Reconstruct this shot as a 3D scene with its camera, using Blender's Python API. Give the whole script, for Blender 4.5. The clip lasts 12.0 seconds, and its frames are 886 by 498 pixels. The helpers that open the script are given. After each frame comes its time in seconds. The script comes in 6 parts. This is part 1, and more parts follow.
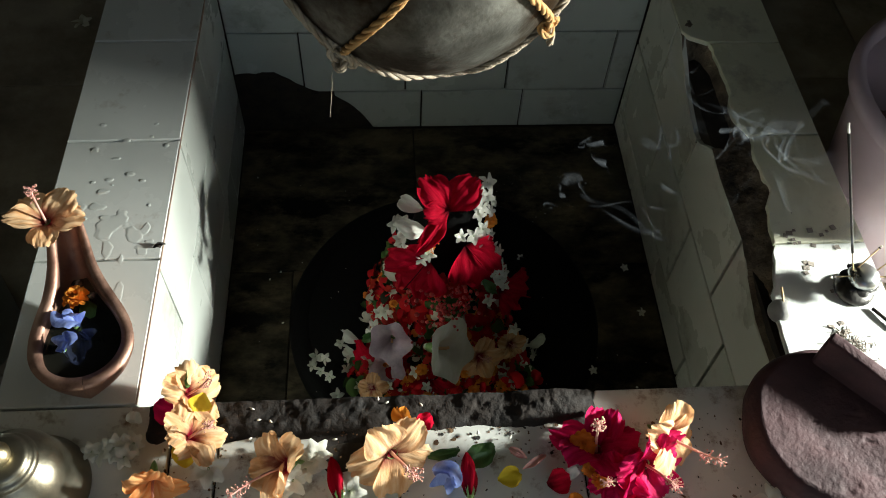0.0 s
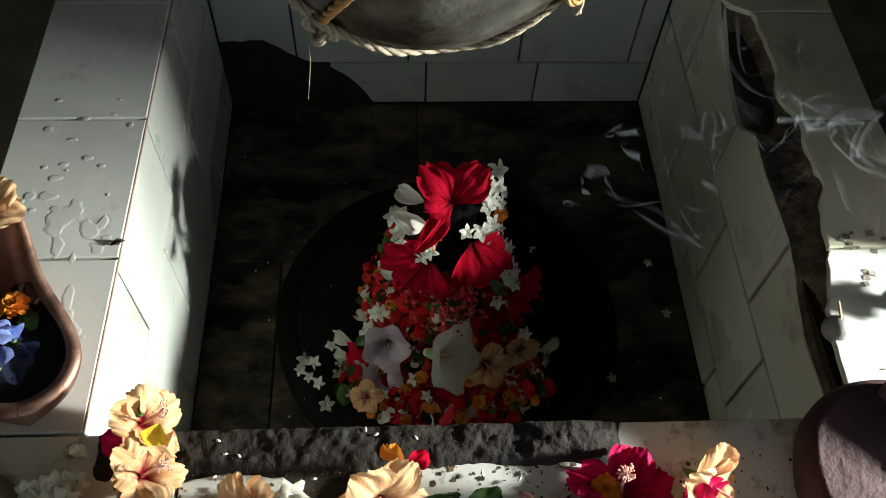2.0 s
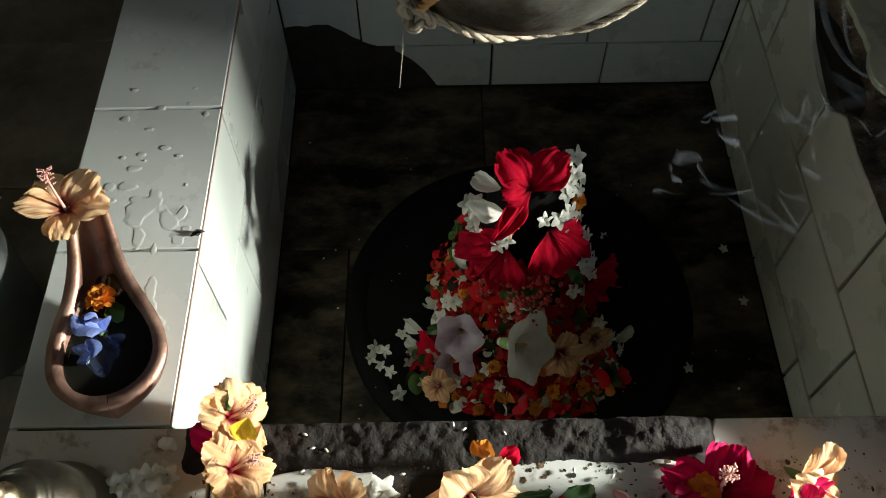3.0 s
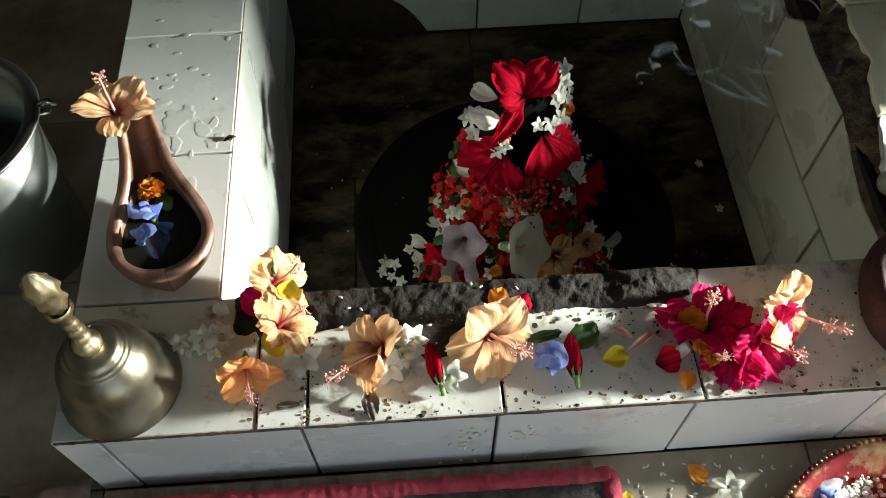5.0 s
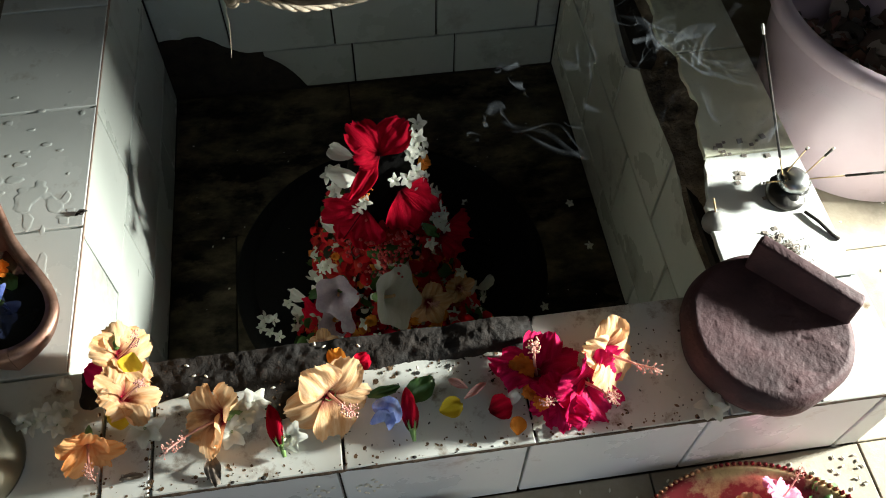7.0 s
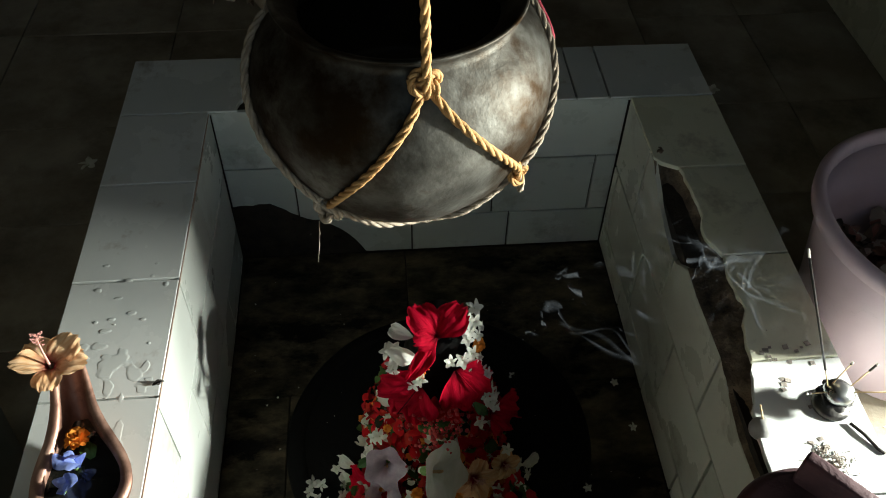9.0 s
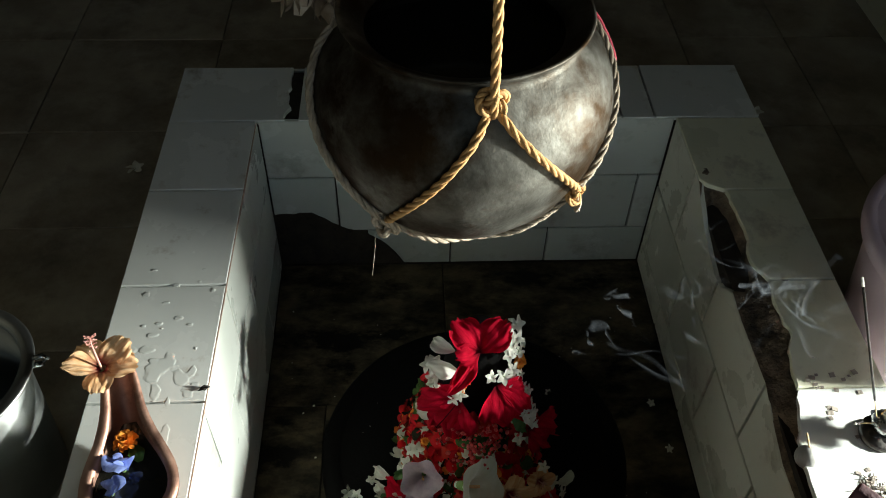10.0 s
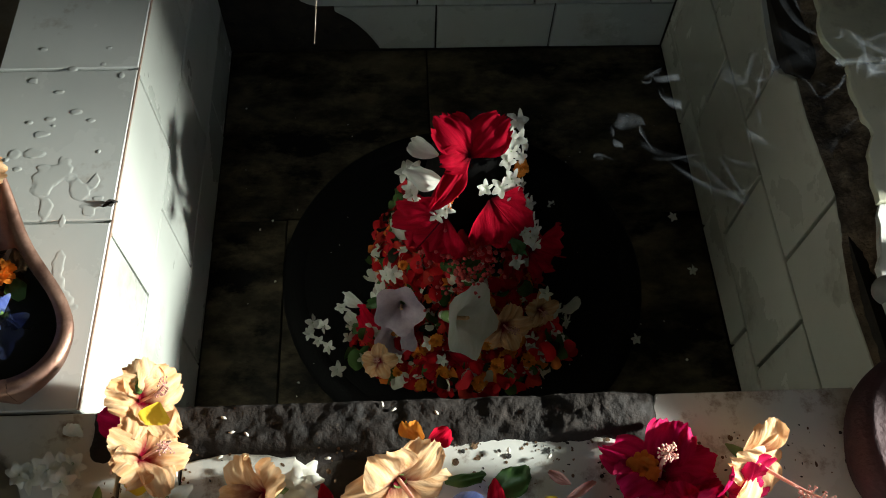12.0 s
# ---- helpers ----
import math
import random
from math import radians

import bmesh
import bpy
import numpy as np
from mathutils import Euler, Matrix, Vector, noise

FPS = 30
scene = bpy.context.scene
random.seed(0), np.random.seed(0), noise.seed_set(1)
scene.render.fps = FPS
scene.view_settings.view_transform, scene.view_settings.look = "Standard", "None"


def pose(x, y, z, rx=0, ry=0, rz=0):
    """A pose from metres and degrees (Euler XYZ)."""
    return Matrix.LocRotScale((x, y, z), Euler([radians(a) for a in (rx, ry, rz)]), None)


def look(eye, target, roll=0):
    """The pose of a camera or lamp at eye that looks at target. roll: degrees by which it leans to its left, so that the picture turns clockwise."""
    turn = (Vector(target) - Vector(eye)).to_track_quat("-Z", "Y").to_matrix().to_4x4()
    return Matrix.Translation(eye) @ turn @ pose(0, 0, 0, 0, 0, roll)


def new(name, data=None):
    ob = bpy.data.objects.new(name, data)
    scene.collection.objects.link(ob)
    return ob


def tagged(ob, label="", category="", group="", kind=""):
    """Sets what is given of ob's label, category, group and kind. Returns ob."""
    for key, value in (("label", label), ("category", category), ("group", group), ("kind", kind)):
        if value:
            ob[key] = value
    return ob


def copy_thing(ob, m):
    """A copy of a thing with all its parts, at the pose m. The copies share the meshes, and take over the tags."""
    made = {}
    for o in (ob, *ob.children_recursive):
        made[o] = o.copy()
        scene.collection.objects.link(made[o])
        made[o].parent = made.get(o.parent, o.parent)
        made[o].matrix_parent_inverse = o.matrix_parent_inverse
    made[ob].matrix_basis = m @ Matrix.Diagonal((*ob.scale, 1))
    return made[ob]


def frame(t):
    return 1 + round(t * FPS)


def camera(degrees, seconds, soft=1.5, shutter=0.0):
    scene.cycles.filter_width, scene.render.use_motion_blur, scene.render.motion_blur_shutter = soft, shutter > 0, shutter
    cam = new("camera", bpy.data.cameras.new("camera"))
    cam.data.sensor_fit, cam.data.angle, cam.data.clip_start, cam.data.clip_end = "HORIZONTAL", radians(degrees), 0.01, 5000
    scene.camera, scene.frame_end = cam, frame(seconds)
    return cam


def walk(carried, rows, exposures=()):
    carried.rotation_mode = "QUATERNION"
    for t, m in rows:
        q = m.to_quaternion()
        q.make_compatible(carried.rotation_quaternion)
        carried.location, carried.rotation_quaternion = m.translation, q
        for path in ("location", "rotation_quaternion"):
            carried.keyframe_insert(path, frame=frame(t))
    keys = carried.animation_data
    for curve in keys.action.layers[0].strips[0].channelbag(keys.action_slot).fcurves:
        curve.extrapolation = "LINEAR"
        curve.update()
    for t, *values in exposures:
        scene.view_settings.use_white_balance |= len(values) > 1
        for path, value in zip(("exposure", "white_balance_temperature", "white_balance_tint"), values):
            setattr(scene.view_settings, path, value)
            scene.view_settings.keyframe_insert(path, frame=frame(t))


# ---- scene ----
cam = camera(55.8, 12.0, soft=1.0)
PATH = [
    (0, (-0.073, -0.417, 0.875), (0.053, 0.738, -0.753), 3.7),
    (0.5, (-0.075, -0.362, 0.819), (0.039, 0.749, -0.841), 4.1),
    (1, (-0.07, -0.324, 0.796), (0.039, 0.774, -0.872), 4.1),
    (1.5, (-0.059, -0.314, 0.783), (0.046, 0.783, -0.886), 3.9),
    (2, (-0.056, -0.303, 0.778), (0.048, 0.79, -0.894), 3.8),
    (2.5, (-0.054, -0.292, 0.773), (0.036, 0.785, -0.91), 2.5),
    (3, (-0.099, -0.282, 0.766), (-0.095, 0.774, -0.933), -0.8),
    (3.2, (-0.138, -0.294, 0.77), (-0.189, 0.765, -0.926), -2.6),
    (4.8, (-0.159, -0.436, 0.784), (-0.145, 0.612, -0.92), -1.6),
    (5, (-0.144, -0.445, 0.791), (-0.087, 0.606, -0.909), -0.9),
    (5.5, (-0.103, -0.456, 0.804), (0.018, 0.614, -0.882), -0.3),
    (6, (-0.059, -0.458, 0.815), (0.088, 0.628, -0.858), -0.1),
    (6.5, (-0.032, -0.456, 0.824), (0.125, 0.633, -0.846), 0.1),
    (6.7, (-0.026, -0.453, 0.83), (0.137, 0.633, -0.841), 0.4),
    (8.3, (-0.006, -0.445, 0.916), (0.23, 0.825, -0.61), 1.9),
    (8.5, (-0.018, -0.433, 0.93), (0.192, 0.866, -0.576), 1.5),
    (9, (-0.054, -0.42, 0.938), (0.075, 0.923, -0.538), 1.3),
    (9.5, (-0.084, -0.415, 0.944), (-0.001, 0.941, -0.524), 1.4),
    (10, (-0.09, -0.415, 0.945), (-0.01, 0.948, -0.516), 1.6),
    (10.5, (-0.087, -0.417, 0.94), (0.019, 0.89, -0.57), 2.5),
    (10.7, (-0.072, -0.403, 0.921), (0.027, 0.842, -0.641), 2.9),
    (11, (-0.083, -0.376, 0.879), (0.043, 0.797, -0.736), 4.0),
    (11.5, (-0.076, -0.303, 0.778), (0.04, 0.763, -0.91), 4.0),
    (12, (-0.067, -0.258, 0.725), (0.024, 0.734, -1.009), 3.1),
]
walk(cam, [(t, look(eye, target, roll)) for t, eye, target, roll in PATH],
     exposures=[(0.0, -0.05), (3.0, 0.0), (4.8, 0.42), (5.2, 0.32), (5.7, 0.12), (6.7, -0.04), (8.5, 0.0), (10.0, 0.2), (12.0, -0.05)])

# ---- world and light ----
world = bpy.data.worlds.new("world")
scene.world = world
world.use_nodes = True
wn = world.node_tree
sky = wn.nodes.new("ShaderNodeTexSky")
sky.sky_type = 'NISHITA'
sky.sun_disc = False
SUN_EL, SUN_AZ = 17.0, 0.0
sky.sun_elevation = radians(SUN_EL)
sky.sun_rotation = radians(90 + SUN_AZ)
wn.links.new(sky.outputs[0], wn.nodes["Background"].inputs[0])
wn.nodes["Background"].inputs[1].default_value = 0.15


def lamp(name, kind, m, energy, colour, **kw):
    data = bpy.data.lights.new(name, kind)
    data.energy, data.color = energy, colour
    if kind == 'AREA':
        data.shape, data.size, data.size_y = 'RECTANGLE', kw["size"], kw["size_y"]
    ob = new(name, data)
    ob.matrix_world = m
    return ob


# daylight at the outer end of the deep side opening, and an added fill lamp low in front
lamp("side_opening_daylight", 'AREA', look((1.62, 0.0, 0.41), (-0.2, 0.08, -0.05)), 116.0, (0.97, 1.0, 0.92), size=0.12, size_y=0.10)
# unseen fill, added to brighten the riser and the front of the curb
lamp("low_front_fill", 'AREA', look((0.15, -1.22, 0.13), (0.15, 0.0, 0.03)), 2.1, (0.90, 1.0, 0.97), size=0.8, size_y=0.42)

# ---- materials ----


def mat(name, c1, c2, scale=20.0, rough=0.5, metal=0.0, bump=0.15, fine=160.0, spread=0.0, rough2=None,
        dirt=None, dirt_scale=6.0, dirt_at=(0.55, 0.72), translucent=0.0, island=False, coat=0.0, stretch=(1, 1, 1), bump_d=0.002, throat=None):
    m = bpy.data.materials.new(name)
    m.use_nodes = True
    t = m.node_tree
    N, L = t.nodes, t.links
    b = N["Principled BSDF"]
    co = N.new("ShaderNodeTexCoord")
    mp = N.new("ShaderNodeMapping")
    mp.inputs["Scale"].default_value = stretch
    info = N.new("ShaderNodeObjectInfo")
    off = N.new("ShaderNodeVectorMath")
    off.operation = 'ADD'
    sc = N.new("ShaderNodeVectorMath")
    sc.operation = 'SCALE'
    comb = N.new("ShaderNodeCombineXYZ")
    for i in range(3):
        L.new(info.outputs["Random"], comb.inputs[i])
    L.new(comb.outputs[0], sc.inputs[0])
    sc.inputs["Scale"].default_value = 7.0
    L.new(co.outputs["Object"], mp.inputs[0])
    L.new(mp.outputs[0], off.inputs[0])
    L.new(sc.outputs[0], off.inputs[1])

    def noise_node(s, detail=6.0, r=0.6):
        n = N.new("ShaderNodeTexNoise")
        n.inputs["Scale"].default_value = s
        n.inputs["Detail"].default_value = detail
        n.inputs["Roughness"].default_value = r
        L.new(off.outputs[0], n.inputs["Vector"])
        return n

    n1, n2 = noise_node(scale), noise_node(fine, 3.0)
    ramp = N.new("ShaderNodeValToRGB")
    ramp.color_ramp.elements[0].position, ramp.color_ramp.elements[1].position = 0.32, 0.68
    ramp.color_ramp.elements[0].color, ramp.color_ramp.elements[1].color = (*c1, 1), (*c2, 1)
    L.new(n1.outputs["Fac"], ramp.inputs[0])
    colour = ramp.outputs[0]
    if dirt:
        nd = noise_node(dirt_scale, 9.0, 0.68)
        rd = N.new("ShaderNodeValToRGB")
        rd.color_ramp.elements[0].position, rd.color_ramp.elements[1].position = dirt_at
        L.new(nd.outputs["Fac"], rd.inputs[0])
        mx = N.new("ShaderNodeMix")
        mx.data_type = 'RGBA'
        L.new(rd.outputs[0], mx.inputs["Factor"])
        L.new(colour, mx.inputs["A"])
        mx.inputs["B"].default_value = (*dirt, 1)
        colour = mx.outputs["Result"]
    if throat:
        # pigment at the foot of a petal, which runs along its own x
        sep, wide = N.new("ShaderNodeSeparateXYZ"), N.new("ShaderNodeMapRange")
        L.new(co.outputs["Object"], sep.inputs[0])
        wide.inputs["From Min"].default_value, wide.inputs["From Max"].default_value = throat[2], throat[1]
        jit = N.new("ShaderNodeMath")
        jit.operation = 'MULTIPLY_ADD'
        L.new(n1.outputs["Fac"], jit.inputs[0])
        jit.inputs[1].default_value = 0.012
        L.new(sep.outputs[0], jit.inputs[2])
        L.new(jit.outputs[0], wide.inputs["Value"])
        foot = N.new("ShaderNodeMix")
        foot.data_type = 'RGBA'
        L.new(wide.outputs[0], foot.inputs["Factor"])
        L.new(colour, foot.inputs["A"])
        foot.inputs["B"].default_value = (*throat[0], 1)
        colour = foot.outputs["Result"]
    if spread:
        hv = N.new("ShaderNodeHueSaturation")
        mr = N.new("ShaderNodeMapRange")
        mr.inputs["To Min"].default_value, mr.inputs["To Max"].default_value = 1 - spread, 1 + spread
        if island:
            geo = N.new("ShaderNodeNewGeometry")
            L.new(geo.outputs["Random Per Island"], mr.inputs["Value"])
        else:
            L.new(info.outputs["Random"], mr.inputs["Value"])
        L.new(mr.outputs[0], hv.inputs["Value"])
        L.new(colour, hv.inputs["Color"])
        colour = hv.outputs[0]
    L.new(colour, b.inputs["Base Color"])
    b.inputs["Metallic"].default_value = metal
    b.inputs["Coat Weight"].default_value = coat
    b.inputs["Coat Roughness"].default_value = 0.15
    rr = N.new("ShaderNodeMapRange")
    rr.inputs["To Min"].default_value = rough
    rr.inputs["To Max"].default_value = rough if rough2 is None else rough2
    rr.inputs["From Min"].default_value, rr.inputs["From Max"].default_value = 0.3, 0.7
    L.new(n1.outputs["Fac"], rr.inputs["Value"])
    L.new(rr.outputs[0], b.inputs["Roughness"])
    if bump:
        bp = N.new("ShaderNodeBump")
        bp.inputs["Strength"].default_value, bp.inputs["Distance"].default_value = bump, bump_d
        ad = N.new("ShaderNodeMath")
        ad.operation = 'ADD'
        L.new(n1.outputs["Fac"], ad.inputs[0])
        L.new(n2.outputs["Fac"], ad.inputs[1])
        L.new(ad.outputs[0], bp.inputs["Height"])
        L.new(bp.outputs[0], b.inputs["Normal"])
    if translucent:
        tr = N.new("ShaderNodeBsdfTranslucent")
        L.new(colour, tr.inputs[0])
        ms = N.new("ShaderNodeMixShader")
        ms.inputs[0].default_value = translucent
        L.new(b.outputs[0], ms.inputs[1])
        L.new(tr.outputs[0], ms.inputs[2])
        L.new(ms.outputs[0], N["Material Output"].inputs[0])
    return m


def mixed_petals(name, colours):
    """Petals of several colours in one heap, one colour for each petal."""
    m = mat(name, (0.5, 0.5, 0.5), (0.5, 0.5, 0.5), rough=0.6, bump=0.1)
    t = m.node_tree
    geo = t.nodes.new("ShaderNodeNewGeometry")
    ramp = t.nodes.new("ShaderNodeValToRGB")
    ramp.color_ramp.interpolation = 'CONSTANT'
    el = ramp.color_ramp.elements
    while len(el) < len(colours):
        el.new(0.5)
    for i, c in enumerate(colours):
        el[i].position = i / len(colours)
        el[i].color = (*c, 1)
    t.links.new(geo.outputs["Random Per Island"], ramp.inputs[0])
    t.links.new(ramp.outputs[0], t.nodes["Principled BSDF"].inputs["Base Color"])
    return m


TILE = mat("glazed_tile", (0.66, 0.70, 0.67), (0.74, 0.77, 0.74), 5, 0.16, bump=0.05, fine=40, spread=0.05, rough2=0.34,
           dirt=(0.33, 0.29, 0.22), dirt_scale=14, dirt_at=(0.60, 0.80))
TILE_DIRTY = mat("soiled_white_tile", (0.60, 0.61, 0.56), (0.74, 0.76, 0.72), 7, 0.2, bump=0.12, fine=70, spread=0.04, rough2=0.45,
                 dirt=(0.20, 0.135, 0.08), dirt_scale=30, dirt_at=(0.55, 0.70))
# darkened copy of the white glazed tile: shade put into the upright faces' colour
TILE_DIM = mat("dimmed_white_tile", (0.48, 0.52, 0.48), (0.56, 0.59, 0.55), 5, 0.2, bump=0.05, fine=40, spread=0.06, rough2=0.4,
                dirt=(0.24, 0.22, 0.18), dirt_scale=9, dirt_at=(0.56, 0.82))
TILE_OLD = mat("stained_cream_tile", (0.70, 0.71, 0.53), (0.80, 0.80, 0.63), 6, 0.2, bump=0.05, fine=50, spread=0.05, rough2=0.4,
               dirt=(0.22, 0.18, 0.12), dirt_scale=11, dirt_at=(0.55, 0.78))
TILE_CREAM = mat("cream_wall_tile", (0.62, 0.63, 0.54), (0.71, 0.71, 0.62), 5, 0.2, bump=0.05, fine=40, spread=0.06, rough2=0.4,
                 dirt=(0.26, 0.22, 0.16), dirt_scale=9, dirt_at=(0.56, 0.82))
RISER = mat("grey_riser_tile", (0.60, 0.63, 0.65), (0.68, 0.70, 0.72), 6, 0.22, bump=0.05, fine=50, spread=0.05, rough2=0.4,
            dirt=(0.25, 0.20, 0.16), dirt_scale=12, dirt_at=(0.60, 0.78))
GROUT = mat("dark_mortar", (0.012, 0.010, 0.008), (0.045, 0.033, 0.022), 30, 0.9, bump=0.5, fine=200)
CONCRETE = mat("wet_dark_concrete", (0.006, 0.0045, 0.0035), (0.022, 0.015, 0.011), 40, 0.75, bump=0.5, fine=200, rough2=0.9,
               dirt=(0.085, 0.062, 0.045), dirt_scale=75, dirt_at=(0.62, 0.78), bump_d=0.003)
FLOOR = mat("worn_stone_floor", (0.24, 0.20, 0.145), (0.44, 0.40, 0.315), 7, 0.55, bump=0.3, fine=120, spread=0.1, rough2=0.8,
            dirt=(0.09, 0.07, 0.048), dirt_scale=5, dirt_at=(0.46, 0.75))
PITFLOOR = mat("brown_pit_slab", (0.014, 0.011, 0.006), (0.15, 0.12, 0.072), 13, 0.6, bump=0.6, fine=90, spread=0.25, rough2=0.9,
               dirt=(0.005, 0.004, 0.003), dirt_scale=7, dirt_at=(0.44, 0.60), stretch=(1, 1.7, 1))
BLACK = mat("oiled_black_stone", (0.0015, 0.0015, 0.0015), (0.005, 0.0045, 0.004), 25, 0.75, bump=0.4, fine=130, rough2=0.9)
PLASTER = mat("dark_plaster", (0.07, 0.068, 0.055), (0.12, 0.115, 0.095), 3, 0.9, bump=0.4, fine=60, dirt=(0.04, 0.036, 0.03), dirt_scale=2)
PURPLE = mat("maroon_sandstone", (0.028, 0.010, 0.013), (0.070, 0.026, 0.030), 16, 0.75, bump=0.55, fine=110, dirt=(0.105, 0.050, 0.052), dirt_scale=24,
             dirt_at=(0.56, 0.78), bump_d=0.003)
BRASS = mat("aged_bell_brass", (0.17, 0.158, 0.12), (0.27, 0.25, 0.195), 14, 0.28, 1.0, bump=0.12, fine=150, rough2=0.45, dirt=(0.14, 0.11, 0.07), dirt_scale=18)
BRASS_OLD = mat("polished_handle_brass", (0.50, 0.42, 0.24), (0.72, 0.62, 0.40), 20, 0.22, 1.0, bump=0.15, fine=200, rough2=0.4)
PLATE = mat("brass_plate", (0.55, 0.40, 0.20), (0.70, 0.55, 0.32), 12, 0.25, 1.0, bump=0.1, fine=120, rough2=0.45, dirt=(0.20, 0.03, 0.035), dirt_scale=6,
            dirt_at=(0.44, 0.54))
POT = mat("tarnished_bronze_pot", (0.018, 0.016, 0.012), (0.19, 0.19, 0.17), 13, 0.52, 1.0, bump=0.4, fine=80, rough2=0.72, dirt=(0.030, 0.018, 0.009),
          dirt_scale=8, dirt_at=(0.44, 0.60))
COPPER = mat("aged_copper", (0.28, 0.15, 0.11), (0.46, 0.29, 0.22), 30, 0.45, 0.8, bump=0.25, fine=140, rough2=0.55, dirt=(0.12, 0.06, 0.045),
             dirt_scale=12)
STEEL = mat("scratched_steel", (0.34, 0.36, 0.36), (0.52, 0.54, 0.53), 12, 0.24, 1.0, bump=0.08, fine=200, rough2=0.42)
DARKSTEEL = mat("sooty_steel", (0.05, 0.05, 0.05), (0.12, 0.115, 0.105), 30, 0.3, 1.0, bump=0.3, fine=150, rough2=0.55)
MORTAR = mat("brown_joint_mortar", (0.22, 0.14, 0.10), (0.40, 0.29, 0.22), 60, 0.9, bump=0.5, fine=300)
MORTAR_DARK = mat("soiled_edge_mortar", (0.03, 0.02, 0.013), (0.13, 0.085, 0.055), 70, 0.9, bump=0.6, fine=300)
CRUMB = mat("crumbled_brown_mortar", (0.09, 0.068, 0.045), (0.27, 0.205, 0.14), 38, 0.9, bump=0.9, fine=220, dirt=(0.02, 0.016, 0.012), dirt_scale=13,
            dirt_at=(0.50, 0.66), bump_d=0.004)
DULLSTEEL = mat("dull_galvanised_steel", (0.30, 0.33, 0.33), (0.46, 0.49, 0.48), 9, 0.30, 1.0, bump=0.1, fine=160, rough2=0.5)
PINK = mat("pale_pink_plastic", (0.58, 0.45, 0.53), (0.64, 0.52, 0.59), 5, 0.38, bump=0.06, fine=70, dirt=(0.36, 0.27, 0.26), dirt_scale=7,
           dirt_at=(0.58, 0.85))
ROPE = mat("jute_rope", (0.36, 0.19, 0.06), (0.56, 0.33, 0.13), 60, 0.8, bump=0.6, fine=400)
ROPE_GREY = mat("grey_rope", (0.22, 0.18, 0.13), (0.40, 0.34, 0.26), 60, 0.85, bump=0.6, fine=400)
THREAD = mat("crimson_thread", (0.35, 0.02, 0.05), (0.5, 0.05, 0.09), 60, 0.7)
PLASTIC = mat("crumpled_brown_plastic", (0.20, 0.15, 0.10), (0.48, 0.42, 0.34), 25, 0.3, bump=0.5, fine=120, translucent=0.35)
WOOD = mat("weathered_wood", (0.11, 0.085, 0.065), (0.26, 0.21, 0.17), 10, 0.8, bump=0.6, fine=90, stretch=(6, 1, 1))
MAT = mat("charcoal_woven_mat", (0.03, 0.028, 0.028), (0.10, 0.092, 0.088), 70, 0.95, bump=0.9, fine=300)
FRILL = mat("crimson_binding", (0.30, 0.022, 0.05), (0.46, 0.06, 0.10), 40, 0.85, bump=0.5, fine=250)
PEACH = mat("peach_petal", (0.78, 0.40, 0.17), (0.93, 0.68, 0.42), 150, 0.6, bump=0.5, fine=420, spread=0.08, translucent=0.3, stretch=(0.16, 1, 0.5), throat=((0.22, 0.004, 0.02), 0.010, 0.022))
ORANGE = mat("orange_petal", (0.80, 0.25, 0.03), (0.90, 0.40, 0.07), 40, 0.55, bump=0.3, fine=160, spread=0.1, translucent=0.22)
APRICOT = mat("apricot_petal", (0.90, 0.34, 0.10), (0.97, 0.56, 0.26), 130, 0.6, bump=0.4, fine=400, translucent=0.4, stretch=(0.16, 1, 0.5))
YELLOW = mat("yellow_petal", (0.72, 0.52, 0.03), (0.82, 0.62, 0.08), 40, 0.55, bump=0.3, fine=160, translucent=0.22)
PITFLOOR.node_tree.nodes["Principled BSDF"].inputs["Specular IOR Level"].default_value = 0.2
BLACK.node_tree.nodes["Principled BSDF"].inputs["Specular IOR Level"].default_value = 0.2
RED = mat("scarlet_petal", (0.32, 0.0015, 0.014), (0.60, 0.003, 0.030), 150, 0.75, bump=0.5, fine=420, spread=0.15, translucent=0.25, stretch=(0.16, 1, 0.5), throat=((0.08, 0.0, 0.004), 0.008, 0.02))
MAGENTA = mat("magenta_petal", (0.46, 0.004, 0.06), (0.74, 0.015, 0.14), 150, 0.55, bump=0.5, fine=420, spread=0.15, translucent=0.25, stretch=(0.16, 1, 0.5), throat=((0.16, 0.0, 0.02), 0.008, 0.02))
PINKPETAL = mat("pink_petal", (0.80, 0.16, 0.34), (0.90, 0.46, 0.58), 130, 0.5, bump=0.4, fine=400, translucent=0.3, stretch=(0.16, 1, 0.5))
WHITE = mat("white_petal", (0.70, 0.71, 0.60), (0.84, 0.84, 0.78), 90, 0.5, bump=0.3, fine=300, spread=0.06, translucent=0.25, stretch=(0.2, 1, 0.5))
LILAC = mat("lilac_petal", (0.40, 0.31, 0.40), (0.60, 0.50, 0.56), 60, 0.5, bump=0.3, fine=200, translucent=0.25, stretch=(1, 1, 0.3))
BLUE = mat("blue_petal", (0.12, 0.19, 0.60), (0.36, 0.46, 0.80), 120, 0.5, bump=0.3, fine=300, translucent=0.2, stretch=(0.2, 1, 0.5))
VIOLET = mat("violet_petal", (0.22, 0.08, 0.50), (0.34, 0.16, 0.62), 40, 0.5, bump=0.2, fine=150, translucent=0.15)
STAMEN = mat("pink_stamen", (0.66, 0.28, 0.24), (0.80, 0.46, 0.38), 60, 0.6)
POLLEN = mat("pollen", (0.72, 0.42, 0.20), (0.84, 0.58, 0.34), 60, 0.8)
